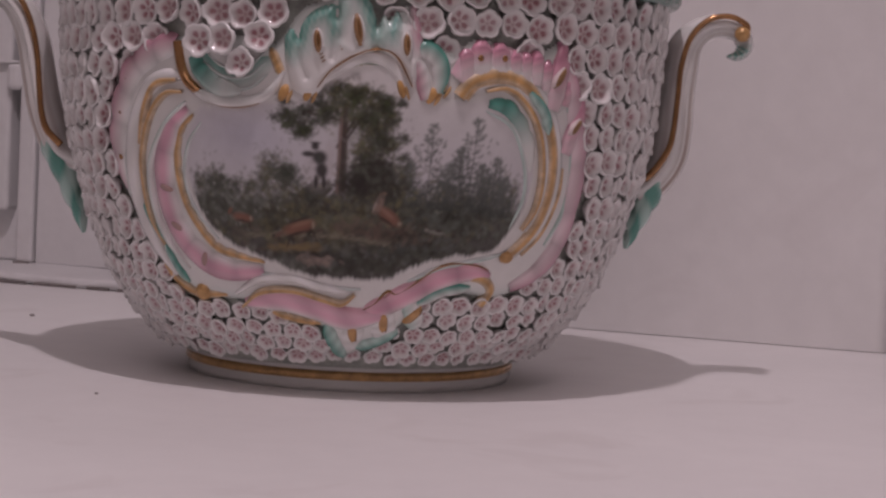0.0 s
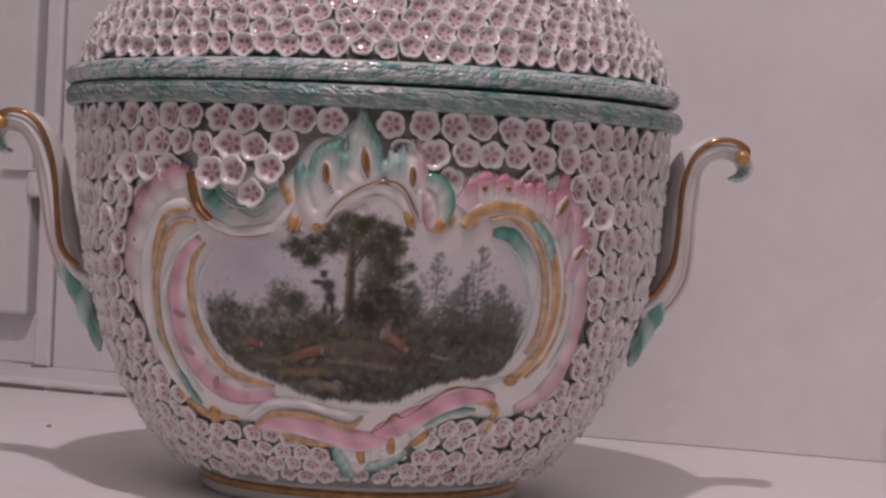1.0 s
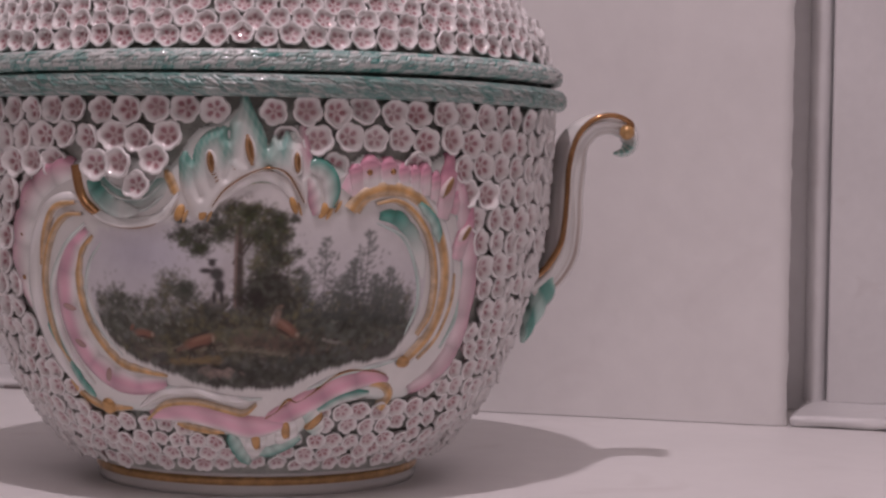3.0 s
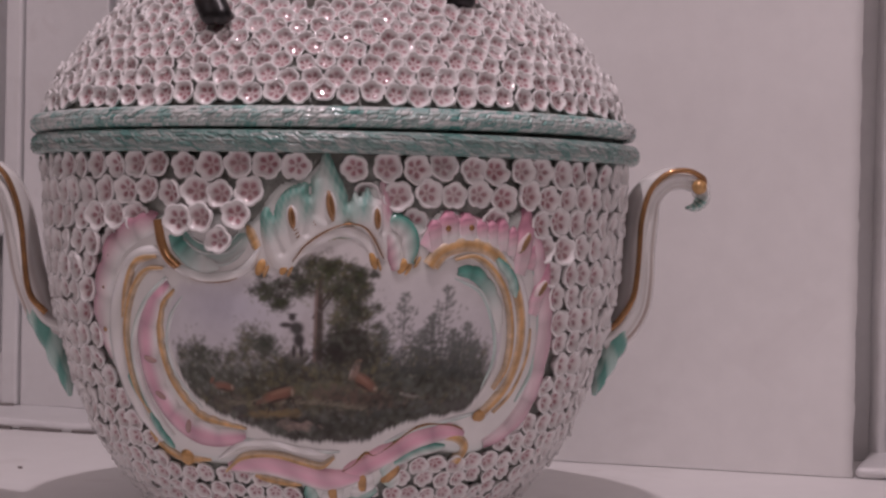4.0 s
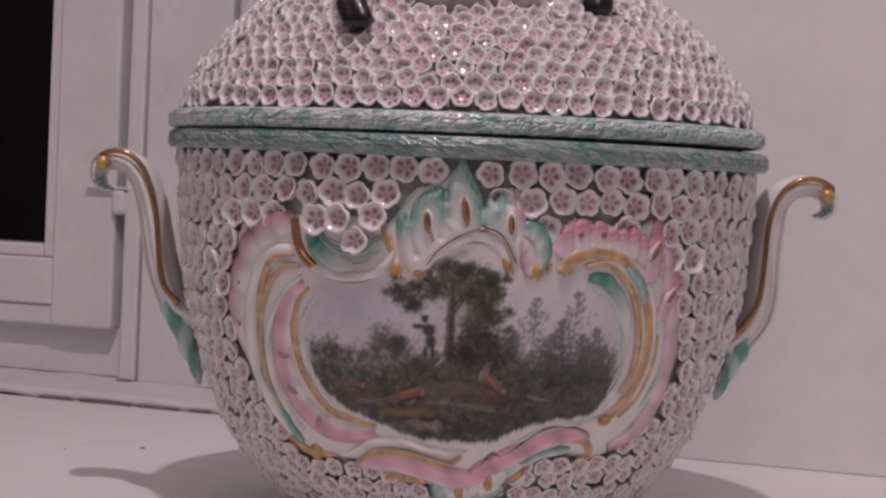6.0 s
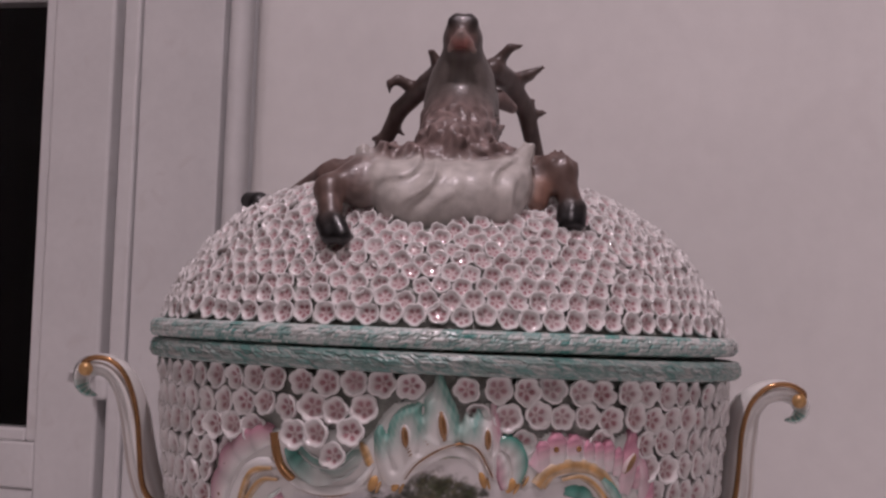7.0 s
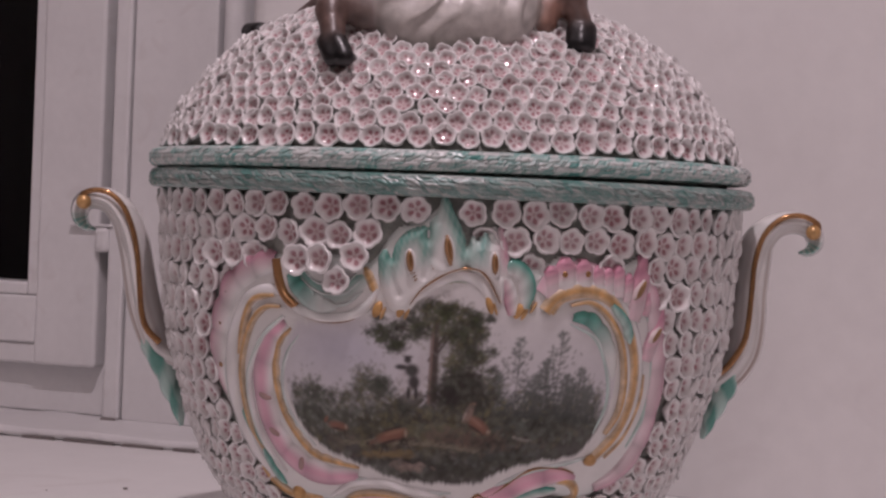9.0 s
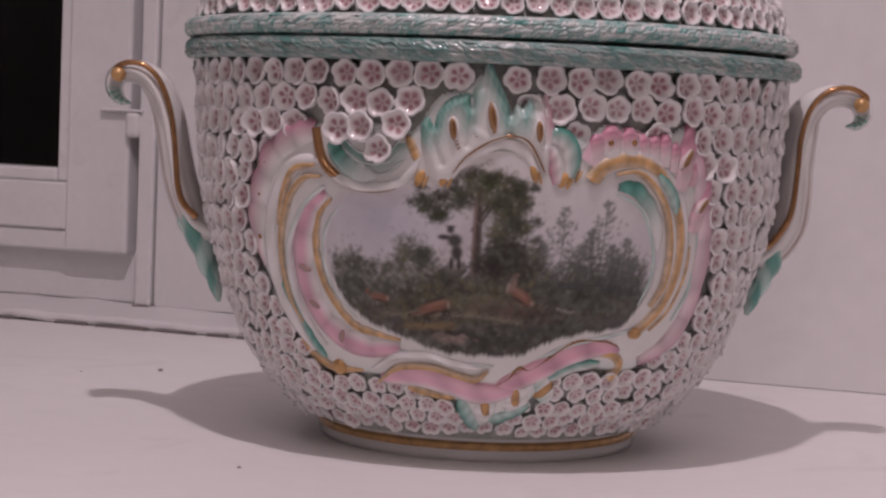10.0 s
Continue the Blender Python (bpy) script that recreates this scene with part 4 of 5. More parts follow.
ribbon("gold_stripe", [(107, 104), (108, 90), (104, 76), (95, 66)], 2.0, 0.0010, GOLD, lift=0.0042, outer=OCHRE)
boss(86, 65, 3.2, 2.6, 0.3, GILT_PAINT, 0.0046, 0.0014, (0.58, 0.34, 0.14))
ribbon("leaf", [(62, 129), (71, 128), (79, 121.5), (85, 112), (89, 100)], 8, 0.0026, outer=TEAL, inner=TEAL, taper=(0.5, 0.1), fade=0.9, scallop=0.3, lobes=5, label="sea-green leaf on the scroll")
ribbon("leaf", [(81, 135), (90, 127), (94, 118)], 5, 0.0020, outer=TEAL, inner=PALE_TEAL, lift=0.0045, taper=(0.4, 0.1))
ribbon("outer_scroll", [(102, 146), (108, 134), (113, 121), (118, 106), (121, 86), (120, 70), (110, 58), (95, 51)], 12, 0.0030, outer=DEEP_PINK, inner=(0.78, 0.66, 0.69), scallop=0.25, lobes=7, taper=(0.6, 0.4), label="pink outer scroll")
for a, b, w, h, turn in ((96.3, 142, 1.7, 5.4, -0.5), (109.3, 122, 1.5, 4.4, -0.6)):
    boss(a, b, w + 0.7, h + 0.7, turn, PAINTED, 0.0052, 0.0010, (0.74, 0.62, 0.62), "slot_lip")
    boss(a, b, w, h, turn, SLOT_GILT, 0.0060, 0.0007, OCHRE)
for a, b in ((55.9, 147.5), (67.2, 148)):
    boss(a, b, 1.5, 1.6, 0, GOLD_DARK, 0.0050, 0.0006)

for pts, w in (([(61, 126), (75, 120), (84, 106), (88, 91), (84, 77)], 2.6), ([(-67, 116), (-75, 106), (-79, 92), (-75, 79), (-64, 67)], 2.4), ([(-96, 128), (-108, 116), (-117, 98), (-118, 82), (-113, 68)], 2.6), ([(104, 132), (110, 118), (115, 100), (116, 84), (110, 70)], 3.0), ([(-52, 55), (-30, 52), (-8, 49), (10, 49)], 2.4), ([(34, 53), (50, 59), (68, 63), (84, 66)], 3.0)):
    ribbon("ridge", pts, w, 0.0014, outer=(0.66, 0.70, 0.69), inner=PALE_TEAL, lift=0.0024)

# foot of the cartouche
ribbon("pink_swag", [(-55, 40), (-36, 43), (-15, 40), (3, 36), (22, 38)], 12, 0.0034, outer=PINK, inner=WHITE, mid=(0.76, 0.44, 0.54), taper=(0.3, 0.5), label="pink scroll under the painting")
ribbon("gold_edge", [(-57, 39), (-44, 46), (-26, 47.5), (-10, 44.5), (0, 43), (7, 47)], 2.6, 0.0018, GOLD, lift=0.0042, outer=OCHRE)
ribbon("scroll", [(-60, 44), (-44, 51), (-26, 52), (-10, 49), (4, 48)], 4, 0.0030, outer=WHITE)
ribbon("pink_swag", [(12, 36), (22, 41.5), (36, 47.5), (50, 54), (64, 57.5), (80, 56.5)], 11, 0.0026, outer=PINK, inner=(0.78, 0.66, 0.68), mid=(0.72, 0.38, 0.48), scallop=0.45, lobes=4, taper=(0.6, 0.3), label="pink scroll under the painting")
ribbon("gold_line", [(10, 39.5), (18, 43.6), (24, 48.6), (29, 48), (37, 52), (47, 58.6), (57, 61.6), (70, 61), (78, 59)], 0.8, 0.0007, GOLD_DARK, lift=0.0034, outer=OCHRE)
ribbon("gold_hook", [(59, 56), (75, 55), (83, 50), (80, 43)], 5, 0.0030, GOLD, outer=OCHRE, taper=(0.2, 0.9))
ribbon("leaf", [(41, 43), (54, 49), (70, 51)], 6, 0.0022, outer=TEAL, inner=WHITE)
ribbon("lobe", [(7, 39), (7, 30), (4, 21)], 11, 0.0020, outer=WHITE, inner=WHITE)
ribbon("lobe", [(22, 41), (25, 33), (24, 26)], 12, 0.0020, outer=WHITE, inner=WHITE)
ribbon("lobe", [(35, 45), (41, 38), (44, 32)], 9, 0.0020, outer=WHITE, inner=PALE_TEAL)
ribbon("leaf", [(-9, 33), (-5, 25), (2, 18)], 7, 0.0026, outer=PALE_TEAL, inner=TEAL)
ribbon("leaf", [(9, 23), (20, 25.5), (34, 31)], 6, 0.0026, outer=PALE_TEAL, inner=TEAL)
for a, b, w, h, turn in ((6.5, 30.5, 2.5, 5.0, 0.1), (24, 35, 2.4, 4.4, 0.1), (40, 38.5, 2.2, 4.4, -0.7)):
    boss(a, b, w * 0.9, h * 1.15, turn, GILT_PAINT, 0.0036, 0.0011, (0.62, 0.36, 0.15))
    boss(a + 1.9, b - 0.6, w * 0.3, h, turn, SLOT_GILT, 0.0036, 0.0007, OCHRE)
ribbon("gold_edge", [(-41, 37), (-27, 34.5), (-12, 33)], 4, 0.0026, GOLD, outer=OCHRE, scallop=0.5, lobes=4)


# ---------------------------------------------------------------- the handles
RIDGED = [(-1.0, 0.45), (-0.97, 0.15), (-0.80, -0.12), (-0.62, -0.38), (-0.45, -0.66), (-0.28, -0.90), (-0.10, -1.0), (0.10, -1.0), (0.20, -0.86), (0.30, -0.74), (0.45, -0.74), (0.60, -0.68), (0.66, -0.52), (0.76, -0.50), (0.90, -0.40), (1.0, -0.15),
          (1.0, 0.2), (0.9, 0.5), (0.65, 0.75), (0.35, 0.9), (0.0, 0.95), (-0.35, 0.9), (-0.65, 0.78), (-0.88, 0.64)]


def swept(pts, widths, depths, steps=60, sections=16, power=3.0, ribs=0.0, shape=None):
    """A limb in the x-z plane: pts (mm) of its middle line, widths across it and depths along y (mm), superelliptic section."""
    p = spline(pts, steps) / 1000
    w = spline([(k, 0) for k in widths], steps)[:, 0] / 2000
    d = spline([(k, 0) for k in depths], steps)[:, 0] / 2000
    tan = np.gradient(p, axis=0)
    tan /= np.linalg.norm(tan, axis=1)[:, None]
    verts = []
    for i in range(steps):
        for j in range(sections):
            an = 2 * math.pi * j / sections
            c, s = math.cos(an), math.sin(an)
            k = (abs(c) ** power + abs(s) ** power) ** (-1 / power)
            k *= 1 - ribs * (0.5 + 0.5 * math.cos(an * 4))
            u, y = (w[i] * c * k, d[i] * s * k) if shape is None else (w[i] * shape[j][0], d[i] * shape[j][1])
            verts.append((p[i, 0] + tan[i, 1] * u, y, p[i, 1] - tan[i, 0] * u))
    faces = grid_faces(steps, sections, True)
    faces += [tuple(range(sections))[::-1], tuple(range((steps - 1) * sections, steps * sections))]
    return np.array(verts), faces


def handle(side):
    """An S-scroll handle with a curled top, a gold stripe on its face and a green leaf at its root."""
    mid = [(132, 93), (141, 100), (147.5, 111), (149.5, 125), (150, 139), (151.5, 153), (155, 165), (163, 173.5), (173, 176), (181.5, 173), (184, 166.5), (179.5, 162), (174, 161)]
    line = [(137, 100), (142, 105), (148, 115), (150, 125), (151, 139), (152, 155), (156, 169), (164, 177.5), (174, 179.5), (182, 176), (182.5, 172)]
    if side < 0:
        mid = [(134, 95), (144, 100), (149.5, 111), (153.5, 123), (156.5, 137), (159.5, 151), (164, 163), (171, 171.5), (179, 174), (186.5, 172), (188.5, 165.5), (185.5, 160), (179.5, 158)]
        line = [(142, 103), (149, 110), (152, 119), (153.5, 132), (155, 146), (158, 159), (163, 170), (170, 176.5), (178, 178), (184, 175.5), (184.5, 172)]
    if side > 0:
        mid = [(x + 1.4 * (z < 165), z) for x, z in mid]
    broad = 1.17 if side > 0 else 1.04
    v, f = swept(mid, [broad * k for k in (13, 15, 15.5, 15.5, 15, 14.5, 13.5)] + [12.5, 11.5, 10.5, 9, 6, 1.5], [20, 23, 24, 24, 24, 25, 26, 27, 27, 26, 24, 18, 8], 90, 24, shape=RIDGED)
    v[:, 0] *= side
    t = np.repeat(np.linspace(0, 1, 90), 24)
    v[:, 1] += np.interp(t, np.linspace(0, 1, 13), [0, 0, 0, 0, 0.5, 1.5, 2.5, 3.5, 4, 4, 4, 3.5, 2]) / 1000
    tip = np.clip((t - 0.80) / 0.08, 0, 1)[:, None] * (0.75 + 0.25 * np.sin(t * 160))[:, None]
    cl = np.array(WHITE) * (1 - tip) + np.array(TEAL) * tip
    # brown fillet lines; the inner facet's shade is tinted into the colour too
    rim = np.tile([1.0 if j in (12, 13) else 0.35 if j in (2, 4, 10) else 0.6 if j in (1, 15) else 0.0 for j in range(24)], 90)[:, None] * np.clip(1 - 1.4 * t, 0.25, 0.8)[:, None]
    cl = cl * (1 - rim) + np.array((0.34, 0.24, 0.19)) * rim
    body = mesh_object("handle", v, f, PAINTED, bowl, "white scrolled handle with gold line and green leaf", colours=np.clip(cl, 0, 1))
    # gold line along the face
    v, f = swept(line, [3.4, 3.4, 3.2, 3.0, 2.8, 2.8, 2.8, 2.8, 2.8, 3.0, 3.4], [3.0] * 11, 70, 10, 2.0)
    v[:, 0] *= side
    face = np.interp(np.repeat(np.linspace(0, 1, 70), 10), [0, 0.45, 1], [0.0116, 0.0110, 0.0088])
    v[:, 1] -= face
    mesh_object("gold_stripe", v, f, GOLD_DARK, body, "polished gold stripe")
    # curl boss
    bm = bmesh.new()
    bmesh.ops.create_uvsphere(bm, u_segments=18, v_segments=10, radius=0.0038)
    cx, cz = (180.5, 171.5) if side > 0 else (183.5, 172.0)
    bmesh.ops.translate(bm, vec=(side * cx / 1000, -0.0088, cz / 1000), verts=bm.verts)
    part("gold_boss", bm, GOLD, body, smooth=True)
    # the root leaf, lobed and hollowed
    lead = [(148, 110), (142.5, 100), (140, 91), (137, 83), (133.5, 74), (131, 66)] if side > 0 else [(153, 112), (147, 101), (141.5, 91), (137.5, 80), (134, 71), (131.5, 61)]
    v, f = swept(lead, [4, 13, 12.5, 10, 7, 2], [10, 19, 17, 14, 9, 3], 60, 24, 1.9)
    t = np.repeat(np.linspace(0, 1, 60), 24)
    an = np.tile(np.linspace(0, 2 * math.pi, 24, endpoint=False), 60)
    v[:, 1] *= 1 + 0.10 * np.abs(np.sin(t * 9)) * (t > 0.1)
    v[:, 0] += 0.0005 * np.sin(t * 26 + an * 3)
    v[:, 0] *= side
    k = np.clip(0.72 + 0.5 * np.sin(t * 15 + an * 2) - 0.7 * (np.cos(an) > 0.45), 0, 1)[:, None]
    cl = np.array(PALE_TEAL) * 1.2 * (1 - k) + np.array(TEAL) * k
    mesh_object("root_leaf", v, f, PAINTED, body, "sea-green acanthus leaf", colours=np.clip(cl, 0, 0.8))
    return body


handle(1)
handle(-1)

# ---------------------------------------------------------------- the stag
BROWN, MAUVE, CREAM, BLACK, HORN, GREY = (0.135, 0.088, 0.075), (0.18, 0.128, 0.118), (0.55, 0.525, 0.495), (0.008, 0.008, 0.009), (0.092, 0.064, 0.057), (0.125, 0.108, 0.099)
STAG_FORMS = [
    ((-18.5, -97, 259.5), (22.5, -96, 260.5), 15.5, 15.5, CREAM), ((-28.5, -95, 267.0), (30.5, -94, 268.0), 10, 10, CREAM), ((-9, -99, 253.5), (4, -98, 259), 13, 13, CREAM), ((33.5, -93, 273.0), (39.5, -92, 286.0), 5, 2.4, CREAM),
    ((-31.5, -93, 272.0), (-38.5, -90, 280.0), 5, 4, CREAM), ((-4, -62, 268), (-14, 30, 270), 22, 24, BROWN), ((3, -74, 281), (5, -60, 295), 20, 17.5, MAUVE), ((-28, -87, 278), (26, -86, 279), 7, 8, MAUVE),
    ((-38, -96, 262), (-39, -92, 268), 9, 9, (0.2, 0.155, 0.14)), ((5.5, -58, 296), (5.5, -50, 310), 17, 16.5, GREY), ((5.5, -48, 311), (5.5, -49, 319), 16.5, 15.2, GREY), ((5.5, -54, 326), (5.2, -62, 339), 10.4, 9.2, GREY),
    ((5.2, -64, 340), (5, -65, 343.5), 8.6, 7.6, HORN), ((0.8, -68, 346.4), (2.0, -67, 348.2), 3.4, 3.0, BLACK), ((8.4, -67, 348.2), (9.4, -68, 346.4), 3.0, 3.4, BLACK), ((2, -68, 348), (8, -68, 348), 2.6, 2.6, BLACK), ((-1.0, -71.8, 332.5), (4.0, -74.2, 340.4), 1.7, 2.0, (0.30, 0.24, 0.22)),
    ((4.8, -74.2, 340.4), (11.0, -71.8, 332.5), 2.0, 1.7, (0.30, 0.24, 0.22)), ((3.0, -72.6, 336.0), (6.8, -72.6, 336.0), 3.0, 3.0, (0.27, 0.06, 0.045)), ((-33.5, -88, 270.5), (-41.5, -94, 266.5), 11, 9, MAUVE), ((-39.5, -92, 268.5), (-53.5, -101, 261.5), 8, 7, BROWN),
    ((-53.5, -101, 261.5), (-51.5, -111, 248.5), 6.6, 5.6, BROWN), ((-54.0, -113, 246.0), (-51.0, -117, 239.5), 4.6, 4.6, BLACK), ((-49.0, -115, 246.0), (-45.5, -119, 239.5), 4.6, 4.6, BLACK), ((-34, -44, 270.5), (-58, -38, 271.5), 13, 8.5, BROWN), ((-58, -38, 271.5), (-80, -14, 261.5), 8, 5, BROWN),
    ((-80, -14, 261.5), (-99, 26, 255.5), 5, 4, BROWN), ((-102, 32, 261.0), (-108, 40, 263.0), 6.6, 4.8, BLACK), ((43, -80, 273), (56, -84, 275), 9, 6.6, BROWN), ((53, -84, 276), (60, -88, 259), 6.6, 5.2, BROWN),
    ((57.0, -90, 257.5), (56.6, -93, 250.5), 4.3, 4.4, BLACK), ((62.6, -90, 257.5), (62.2, -93, 250.5), 4.3, 4.4, BLACK), ((59.8, -92.5, 257.5), (59.4, -96, 250.5), 3.0, 3.0, BLACK), ((43, -88, 260), (45, -86, 267), 5.5, 6, (0.3, 0.17, 0.13)), ((-4.5, -38, 326.5), (-12.5, -24, 321.5), 6, 5.4, HORN), ((-12.5, -24, 321.5), (-27, -10, 309), 5.2, 4.6, HORN),
    ((-27, -10, 309), (-38.5, 2, 284), 4.4, 4, HORN), ((-17.5, -19, 318.5), (-27.5, -22, 323.5), 4, 2.6, HORN), ((-27.5, -22, 323.5), (-31.5, -23, 321.5), 2.4, 1.8, HORN), ((-31.5, -23, 321.5), (-31.5, -23, 316.5), 1.8, 1.0, HORN),
    ((-6.5, -38, 328.5), (-10.5, -42, 335.5), 3.8, 1.8, HORN), ((-33.5, -2, 296.5), (-41, -4, 294.5), 2.6, 1.0, HORN), ((-29.5, -6, 301.5), (-24, -8, 296.5), 2.2, 0.9, HORN), ((-35.5, 0, 290.5), (-30, -2, 286.5), 2.2, 0.9, HORN),
    ((20.5, -38, 328), (28.5, -24, 324), 6, 5.6, HORN), ((28.5, -24, 324), (37.5, -10, 312), 5.4, 4.8, HORN), ((37.5, -10, 312), (46, 2, 282), 4.8, 4, HORN), ((31.5, -20, 325), (38.5, -22, 328), 4.4, 3.0, HORN),
    ((38.5, -22, 328), (45.5, -24, 332), 2.8, 1.2, HORN), ((21.5, -36, 331), (28.5, -40, 339), 3.6, 2.2, HORN), ((28.5, -40, 339), (34.5, -40, 340), 2.2, 1.0, HORN), ((38.5, -6, 309), (48.5, -8, 311), 3.6, 1.0, HORN),
    ((38.5, -8, 311), (41.5, -12, 317), 2.6, 1.0, HORN), ((23.5, -34, 314), (30.5, -30, 310), 5, 3, MAUVE), ((-5.5, -34, 311.5), (-9.5, -30, 304.5), 3.6, 2.6, HORN)]


def stag_field(q):
    """Distance to the stag (mm) with soft joins, and its paint at points q (mm)."""
    far = np.full(len(q), 1e3)
    total, paint = np.zeros(len(q)), np.zeros((len(q), 3))
    for a, b, r0, r1, colour in STAG_FORMS:
        a, b = np.array(a, float), np.array(b, float)
        ab = b - a
        t = np.clip((q - a) @ ab / (ab @ ab), 0, 1)
        d = np.linalg.norm(q - a - t[:, None] * ab, axis=1) - (r0 + (r1 - r0) * t)
        k = 6.0 if colour is CREAM else 8.0 if colour is GREY else 3.5 if min(r0, r1) > 5 else 1.0 if colour is BLACK else 1.5
        h = np.clip(0.5 + 0.5 * (far - d) / k, 0, 1)
        far = far * (1 - h) + d * h - k * h * (1 - h)
        w = np.exp(-np.clip(d, -3, 40) / 1.2)
        total += w
        paint += w[:, None] * np.array(colour)
    return far, paint / np.maximum(total, 1e-12)[:, None]


def stag_mesh():
    """The stag's skin as a net of quads round its distance field, with folds on the chest and tufts round the neck."""
    step = 1.5
    lo, hi = np.array((-120.0, -126.0, 228.0)), np.array((72.0, 64.0, 362.0))
    n = np.ceil((hi - lo) / step).astype(int) + 1
    axes = [lo[i] + step * np.arange(n[i]) for i in range(3)]
    q = np.stack(np.meshgrid(*axes, indexing="ij"), -1).reshape(-1, 3)
    d, _ = stag_field(q)
    x, y, z = q.T
    # slanting folds on the chest, each with a long rise and a short fall
    chest = np.exp(-((x / 37) ** 6 + ((y + 104) / 24) ** 2 + ((z - 266) / 17) ** 6))
    turn = (x - 0.65 * (z - 264) + 8 + 4.5 * np.sin(z * 0.16 + x * 0.09) + 3.0 * np.sin(x * 0.17 + 1)) / 15.5
    saw = turn - np.floor(turn)
    fall = np.clip((1 - saw) / 0.22, 0, 1)
    deep = 0.55 + 0.45 * np.sin(np.floor(turn) * 2.3 + z * 0.11)
    d = d - 5.5 * chest * deep * saw ** 1.6 * fall * fall * (3 - 2 * fall) + 1.6 * chest
    # curled tufts round the neck
    close = np.nonzero((np.abs(d) < 9) & (z > 276) & (z < 322) & (y < -20))[0]
    tuft = np.zeros(len(q))
    tuft[close] = [noise.noise(Vector((float(a) * 0.24, float(b) * 0.24, float(c) * 0.17))) + 0.35 * noise.noise(Vector((float(a) * 0.33, float(b) * 0.33, float(c) * 0.25))) for a, b, c in q[close]]
    ruff = np.exp(-((z - 292) / 13) ** 4) * (y < -20) * np.clip((y + 102) / 8, 0, 1)
    d = d - 4.0 * ruff * tuft
    v = d.reshape(n)
    neg = v < 0
    corners = [(i, j, k) for i in (0, 1) for j in (0, 1) for k in (0, 1)]
    m = n - 1
    cell = np.stack([v[i:i + m[0], j:j + m[1], k:k + m[2]] for i, j, k in corners], -1)
    mixed = (cell.min(-1) < 0) & (cell.max(-1) >= 0)
    ids = np.full(m, -1)
    where = np.argwhere(mixed)
    ids[mixed] = np.arange(len(where))
    cv = cell[mixed]
    acc, cnt = np.zeros((len(where), 3)), np.zeros(len(where))
    for a in range(8):
        for b in range(a + 1, 8):
            if sum(abs(p - s) for p, s in zip(corners[a], corners[b])) != 1:
                continue
            cross = (cv[:, a] < 0) != (cv[:, b] < 0)
            t = np.where(cross, cv[:, a] / np.where(cross, cv[:, a] - cv[:, b], 1), 0)
            pt = np.array(corners[a]) + t[:, None] * (np.array(corners[b]) - np.array(corners[a]))
            acc += np.where(cross[:, None], pt, 0)
            cnt += cross
    verts = lo + step * (where + acc / cnt[:, None])
    faces = []
    for ax in range(3):
        o1, o2 = [(1, 2), (2, 0), (0, 1)][ax]
        s0, s1 = [slice(None)] * 3, [slice(None)] * 3
        s0[ax], s1[ax] = slice(0, -1), slice(1, None)
        sign = neg[tuple(s0)] != neg[tuple(s1)]
        for i, j, k in np.argwhere(sign):
            c = np.array((i, j, k))
            if c[o1] < 1 or c[o2] < 1 or c[o1] >= m[o1] or c[o2] >= m[o2] or c[ax] >= m[ax]:
                continue
            e1, e2 = np.eye(3, dtype=int)[o1], np.eye(3, dtype=int)[o2]
            quad = [ids[tuple(p)] for p in (c, c - e1, c - e1 - e2, c - e2)]
            if min(quad) < 0:
                continue
            faces.append(quad if not neg[i, j, k] else quad[::-1])
    _, paint = stag_field(verts)
    x, y, z = verts.T
    fleck = np.array([noise.noise(Vector((float(a) * 0.25, float(b) * 0.25, float(c) * 0.25))) for a, b, c in verts])
    streak = np.array([noise.noise(Vector((float(a) * 0.45, float(b) * 0.3, float(c) * 0.09))) for a, b, c in verts])
    ruffed = (np.exp(-((z - 294) / 12) ** 4) * (y < -30) * (paint[:, 0] < 0.4))[:, None]
    paint = paint * (1 + 0.25 * fleck[:, None] + 0.3 * streak[:, None] * (paint[:, :1] < 0.4))
    paint = paint + ruffed * (0.10 * np.clip(fleck + 0.2, 0, 1) + 0.12 * np.clip(streak, 0, 1))[:, None] * np.array((1.0, 0.78, 0.76))
    return verts / 1000, faces, np.clip(paint, 0.004, 0.8)


v, f, cl = stag_mesh()
stag = mesh_object("stag_finial", v, f, STAG_GLAZE, lid, "glazed brown stag lying with its head thrown back", colours=cl)


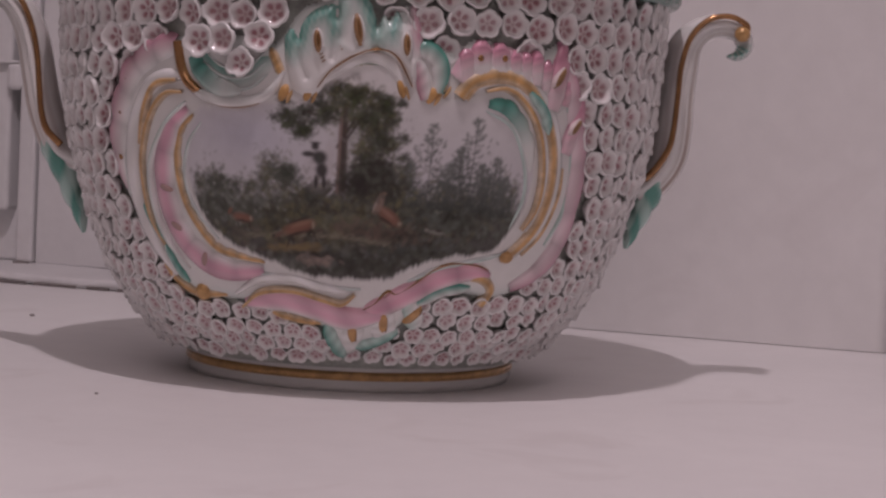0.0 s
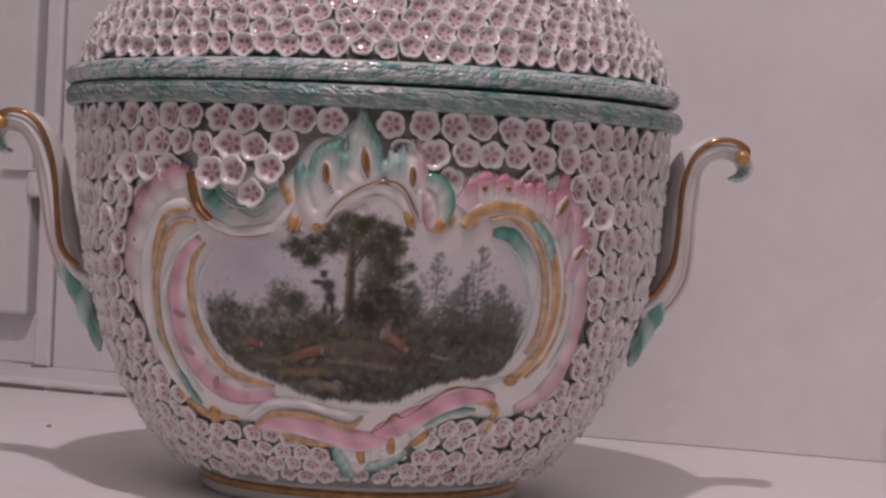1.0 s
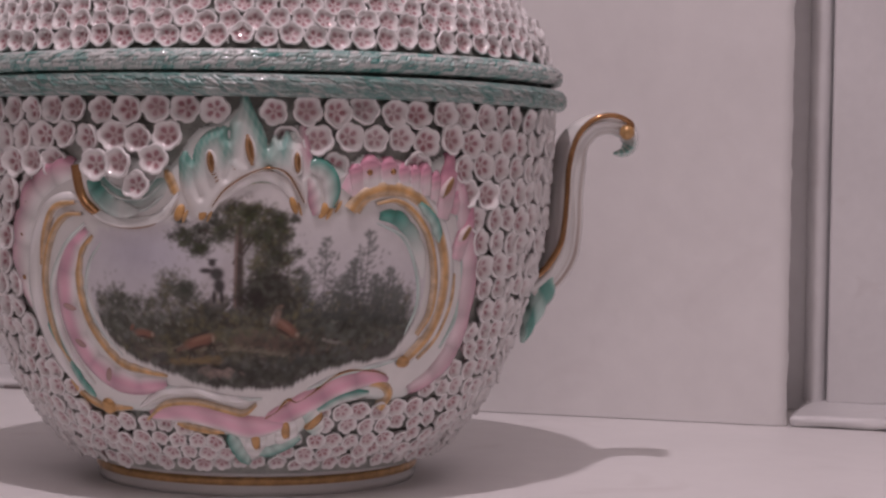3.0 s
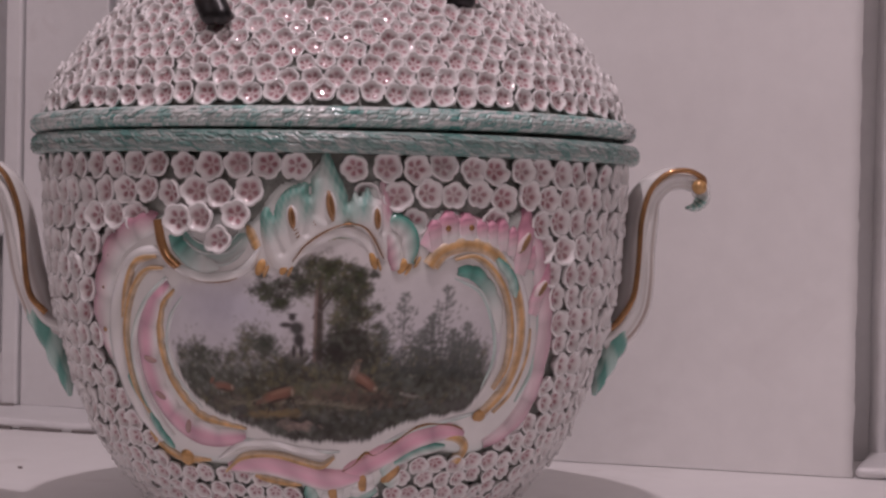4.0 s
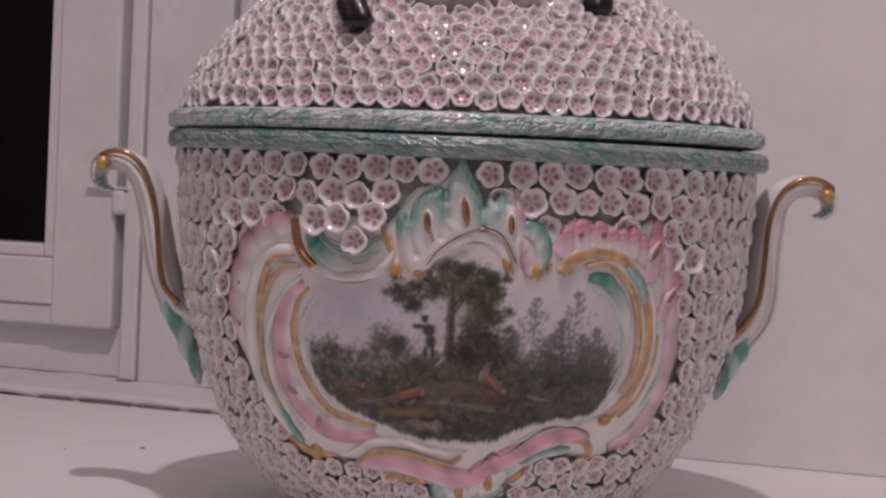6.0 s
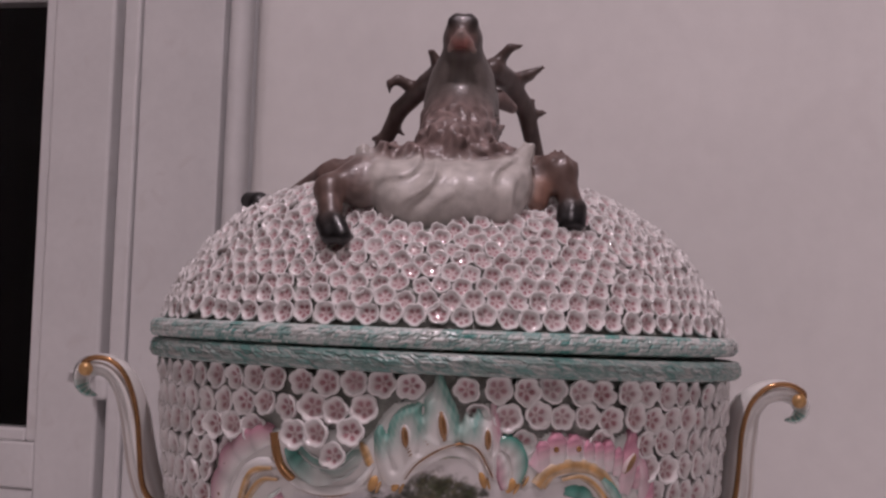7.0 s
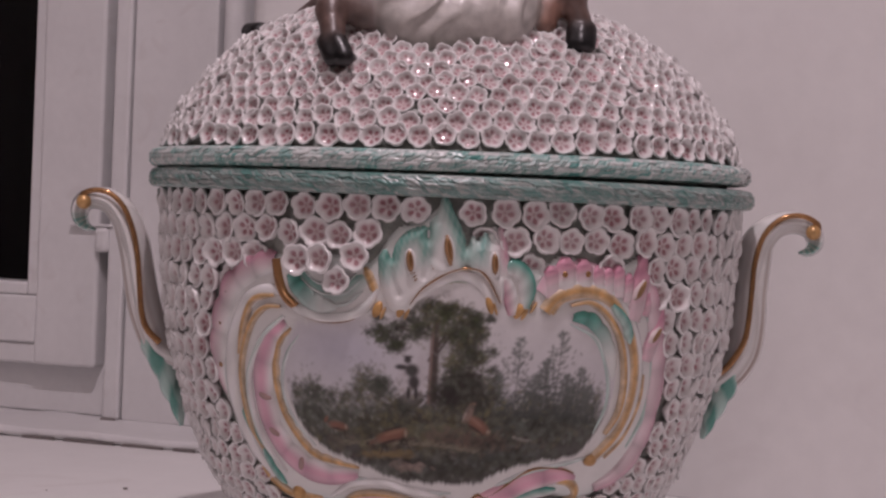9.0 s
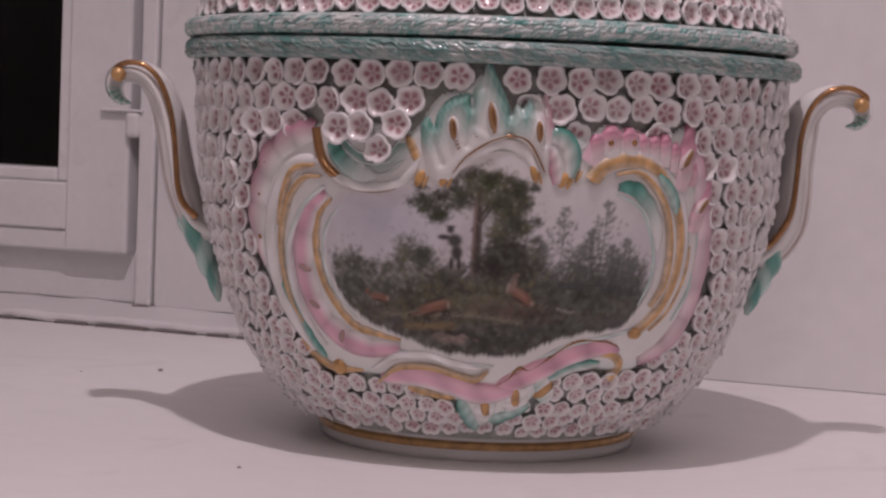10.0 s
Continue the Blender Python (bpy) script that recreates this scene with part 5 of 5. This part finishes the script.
# ---------------------------------------------------------------- the blossoms
def blossom_shape(seed):
    """Verts, faces and flat coordinates of one cupped five-petalled blossom, one unit in radius, opening along z."""
    rng = np.random.default_rng(seed)
    seg = 20
    rings = ((0.30, 0.05), (0.60, 0.12), (0.80, 0.36), (0.91, 0.50), (1.02, 0.44), (1.00, 0.22), (0.55, -0.34))
    petal = 1 + rng.normal(0, 0.05, 5)
    curl = rng.normal(0, 0.05, 5)
    verts, uv = [(0, 0, 0.06)], [(0.5, 0.5)]
    for i, (r, z) in enumerate(rings):
        for j in range(seg):
            th = 2 * math.pi * j / seg
            k = int(((th + math.pi / 5) % (2 * math.pi)) / (2 * math.pi / 5))
            lobe = abs(math.cos(2.5 * th)) ** 0.5
            rr = r * (1 + (0.13 * (lobe - 0.72) + 0.5 * (petal[k] - 1)) * (i >= 1))
            verts.append((rr * math.cos(th), rr * math.sin(th), z + (curl[k] + 0.10 * (lobe - 0.7)) * (i in (2, 3, 4))))
            uv.append((0.5 + 0.5 * min(r, 1) * math.cos(th), 0.5 + 0.5 * min(r, 1) * math.sin(th)) if i < 6 else (1.0, 0.5))
    faces = [(0, 1 + j, 1 + (j + 1) % seg) for j in range(seg)]
    faces += [tuple(1 + k for k in q) for q in [(a, d, c, b) for a, b, c, d in grid_faces(7, seg, True)]]
    return np.array(verts), faces, uv


SHAPES = [blossom_shape(k) for k in range(6)]


def along(profile, spacing, start):
    """Places along a profile of (radius, height), spacing(height) apart, with the outward normal."""
    p = np.array(profile)
    seg = np.linalg.norm(np.diff(p, axis=0), axis=1)
    s = np.concatenate([[0], np.cumsum(seg)])
    out, d = [], start
    while d < s[-1]:
        i = min(np.searchsorted(s, d, "right") - 1, len(seg) - 1)
        t = (d - s[i]) / seg[i]
        tan = (p[i + 1] - p[i]) / seg[i]
        at = p[i] * (1 - t) + p[i + 1] * t
        out.append((at, np.array((-tan[1], tan[0]))))
        d += spacing(at[1])
    return out


def scatter(parent, profile, spacing, pitch, start, size, seed, blocked, outward, facing, over=lambda th, at: 0.0):
    """Rows of blossoms on a turned surface; those facing the room's near side are pieces of their own, the rest one mesh."""
    rng = random.Random(seed)
    placed = []
    for row, (p, nrm) in enumerate(along(profile, spacing, start)):
        nrm = nrm * outward
        grain = size(p[1])
        count = int(2 * math.pi * p[0] / (grain * pitch))
        if count < 3:
            continue
        shift = rng.random()
        for j in range(count):
            th = 2 * math.pi * (j + 0.5 * (row % 2) + 0.15 * shift) / count + rng.gauss(0, 0.0004) / p[0]
            rr, z = p[0] + rng.gauss(0, 0.0003), p[1] + rng.gauss(0, 0.0006)
            at = Vector((rr * math.sin(th), -rr * math.cos(th), z))
            n = Vector((nrm[0] * math.sin(th), -nrm[0] * math.cos(th), nrm[1]))
            if blocked(th, at):
                continue
            n = n.lerp(Vector((math.sin(th), -math.cos(th), 0)), facing)
            n = (n + Vector([rng.gauss(0, 0.09 if z < 0.225 else 0.15) for _ in range(3)])).normalized()
            k = grain * (1 + rng.gauss(0, 0.05))
            turn = n.to_track_quat("Z", "Y").to_matrix().to_4x4() @ Matrix.Rotation(rng.random() * 6.283, 4, "Z")
            placed.append((Matrix.Translation(at + n * (0.0016 + 0.0008 * rng.random() + over(th, at))) @ turn @ Matrix.Diagonal((k, k, k * 0.95, 1)), rng.randrange(6)))
    placed.sort(key=lambda q: q[0].translation.y - 0.35 * q[0].translation.z)
    meshes = []
    for k, (v, f, uv) in enumerate(SHAPES):
        tmp = mesh_object("blossom", v, f, BLOSSOM, None, uvs=uv)
        meshes.append(tmp.data)
        bpy.data.objects.remove(tmp)
    for m, k in placed[:300]:
        ob = new("blossom", meshes[k])
        ob.parent = parent
        ob.matrix_basis = m
    vs, fs, us, base = [], [], [], 0
    for m, k in placed[300:]:
        v, f, uv = SHAPES[k]
        mm = np.array(m)
        vs.append(v @ mm[:3, :3].T + mm[:3, 3])
        fs.extend(tuple(i + base for i in q) for q in f)
        us.extend(uv)
        base += len(v)
    rest = mesh_object("blossoms", np.concatenate(vs), fs, BLOSSOM, parent, "rows of small white blossoms with pink eyes", uvs=us)
    tagged(rest, kind="stuff")
    return len(placed)


def on_cartouche(th, at):
    a = ((th + math.pi) % (2 * math.pi) - math.pi) * UNIT * 1000
    b = chart_height(th, at.z)
    if math.hypot(a + 79, b - 148) < 6.5 or (-76 < a < -51 and 120 < b < 139):
        return True
    if abs(a) > 150:
        return math.hypot(abs(at.x) - 0.135, at.y) < 0.012 and at.z < 0.098 and at.z > 0.055
    if math.hypot(abs(at.x) - 0.135, at.y) < 0.012 and 0.055 < at.z < 0.098:
        return True
    return inside_distance([(a, b)], outline)[0] > (0.2 if -76 < a < -32 and b > 120 else 0.0 if b < 130 else 1.2)


def over_edge(th, at):
    """Blossoms over the green shell lie on top of it; elsewhere they tuck in behind the cartouche."""
    a = ((th + math.pi) % (2 * math.pi) - math.pi) * UNIT * 1000
    b = chart_height(th, at.z)
    if abs(a) > 135:
        return 0.0
    near = min(1.0, max(0.0, 1 + inside_distance([(a, b)], plate)[0] / 5))
    if -78 < a < -30 and b > 120:
        return 0.0046 * near
    return -0.0016 * near


def under_stag(th, at):
    return stag_field(np.array([at[:]]) * 1000)[0][0] < 0.4


bowl_profile = [(float(radius(z)), float(z)) for z in np.linspace(0.1815, 0.0172, 60)]
ROW_HEIGHTS, ROW_STEPS = (0.02, 0.045, 0.09, 0.145), (0.0073, 0.0084, 0.0101, 0.0114)
scatter(bowl, bowl_profile, lambda z: float(np.interp(z, ROW_HEIGHTS, ROW_STEPS)), 1.90, 0.0064, lambda z: 0.575 * float(np.interp(z, ROW_HEIGHTS, ROW_STEPS)), 5, on_cartouche, 1, 0.15, over_edge)
dome_profile = [tuple(q) for q in DOME[1:]]
scatter(lid, dome_profile, lambda z: float(np.interp(z, (0.205, 0.215, 0.25), (0.0076, 0.0068, 0.0060))), 1.90, 0.0040, lambda z: float(np.interp(z, (0.205, 0.215, 0.25), (0.0053, 0.0049, 0.0043))), 8, under_stag, -1, 0.30)
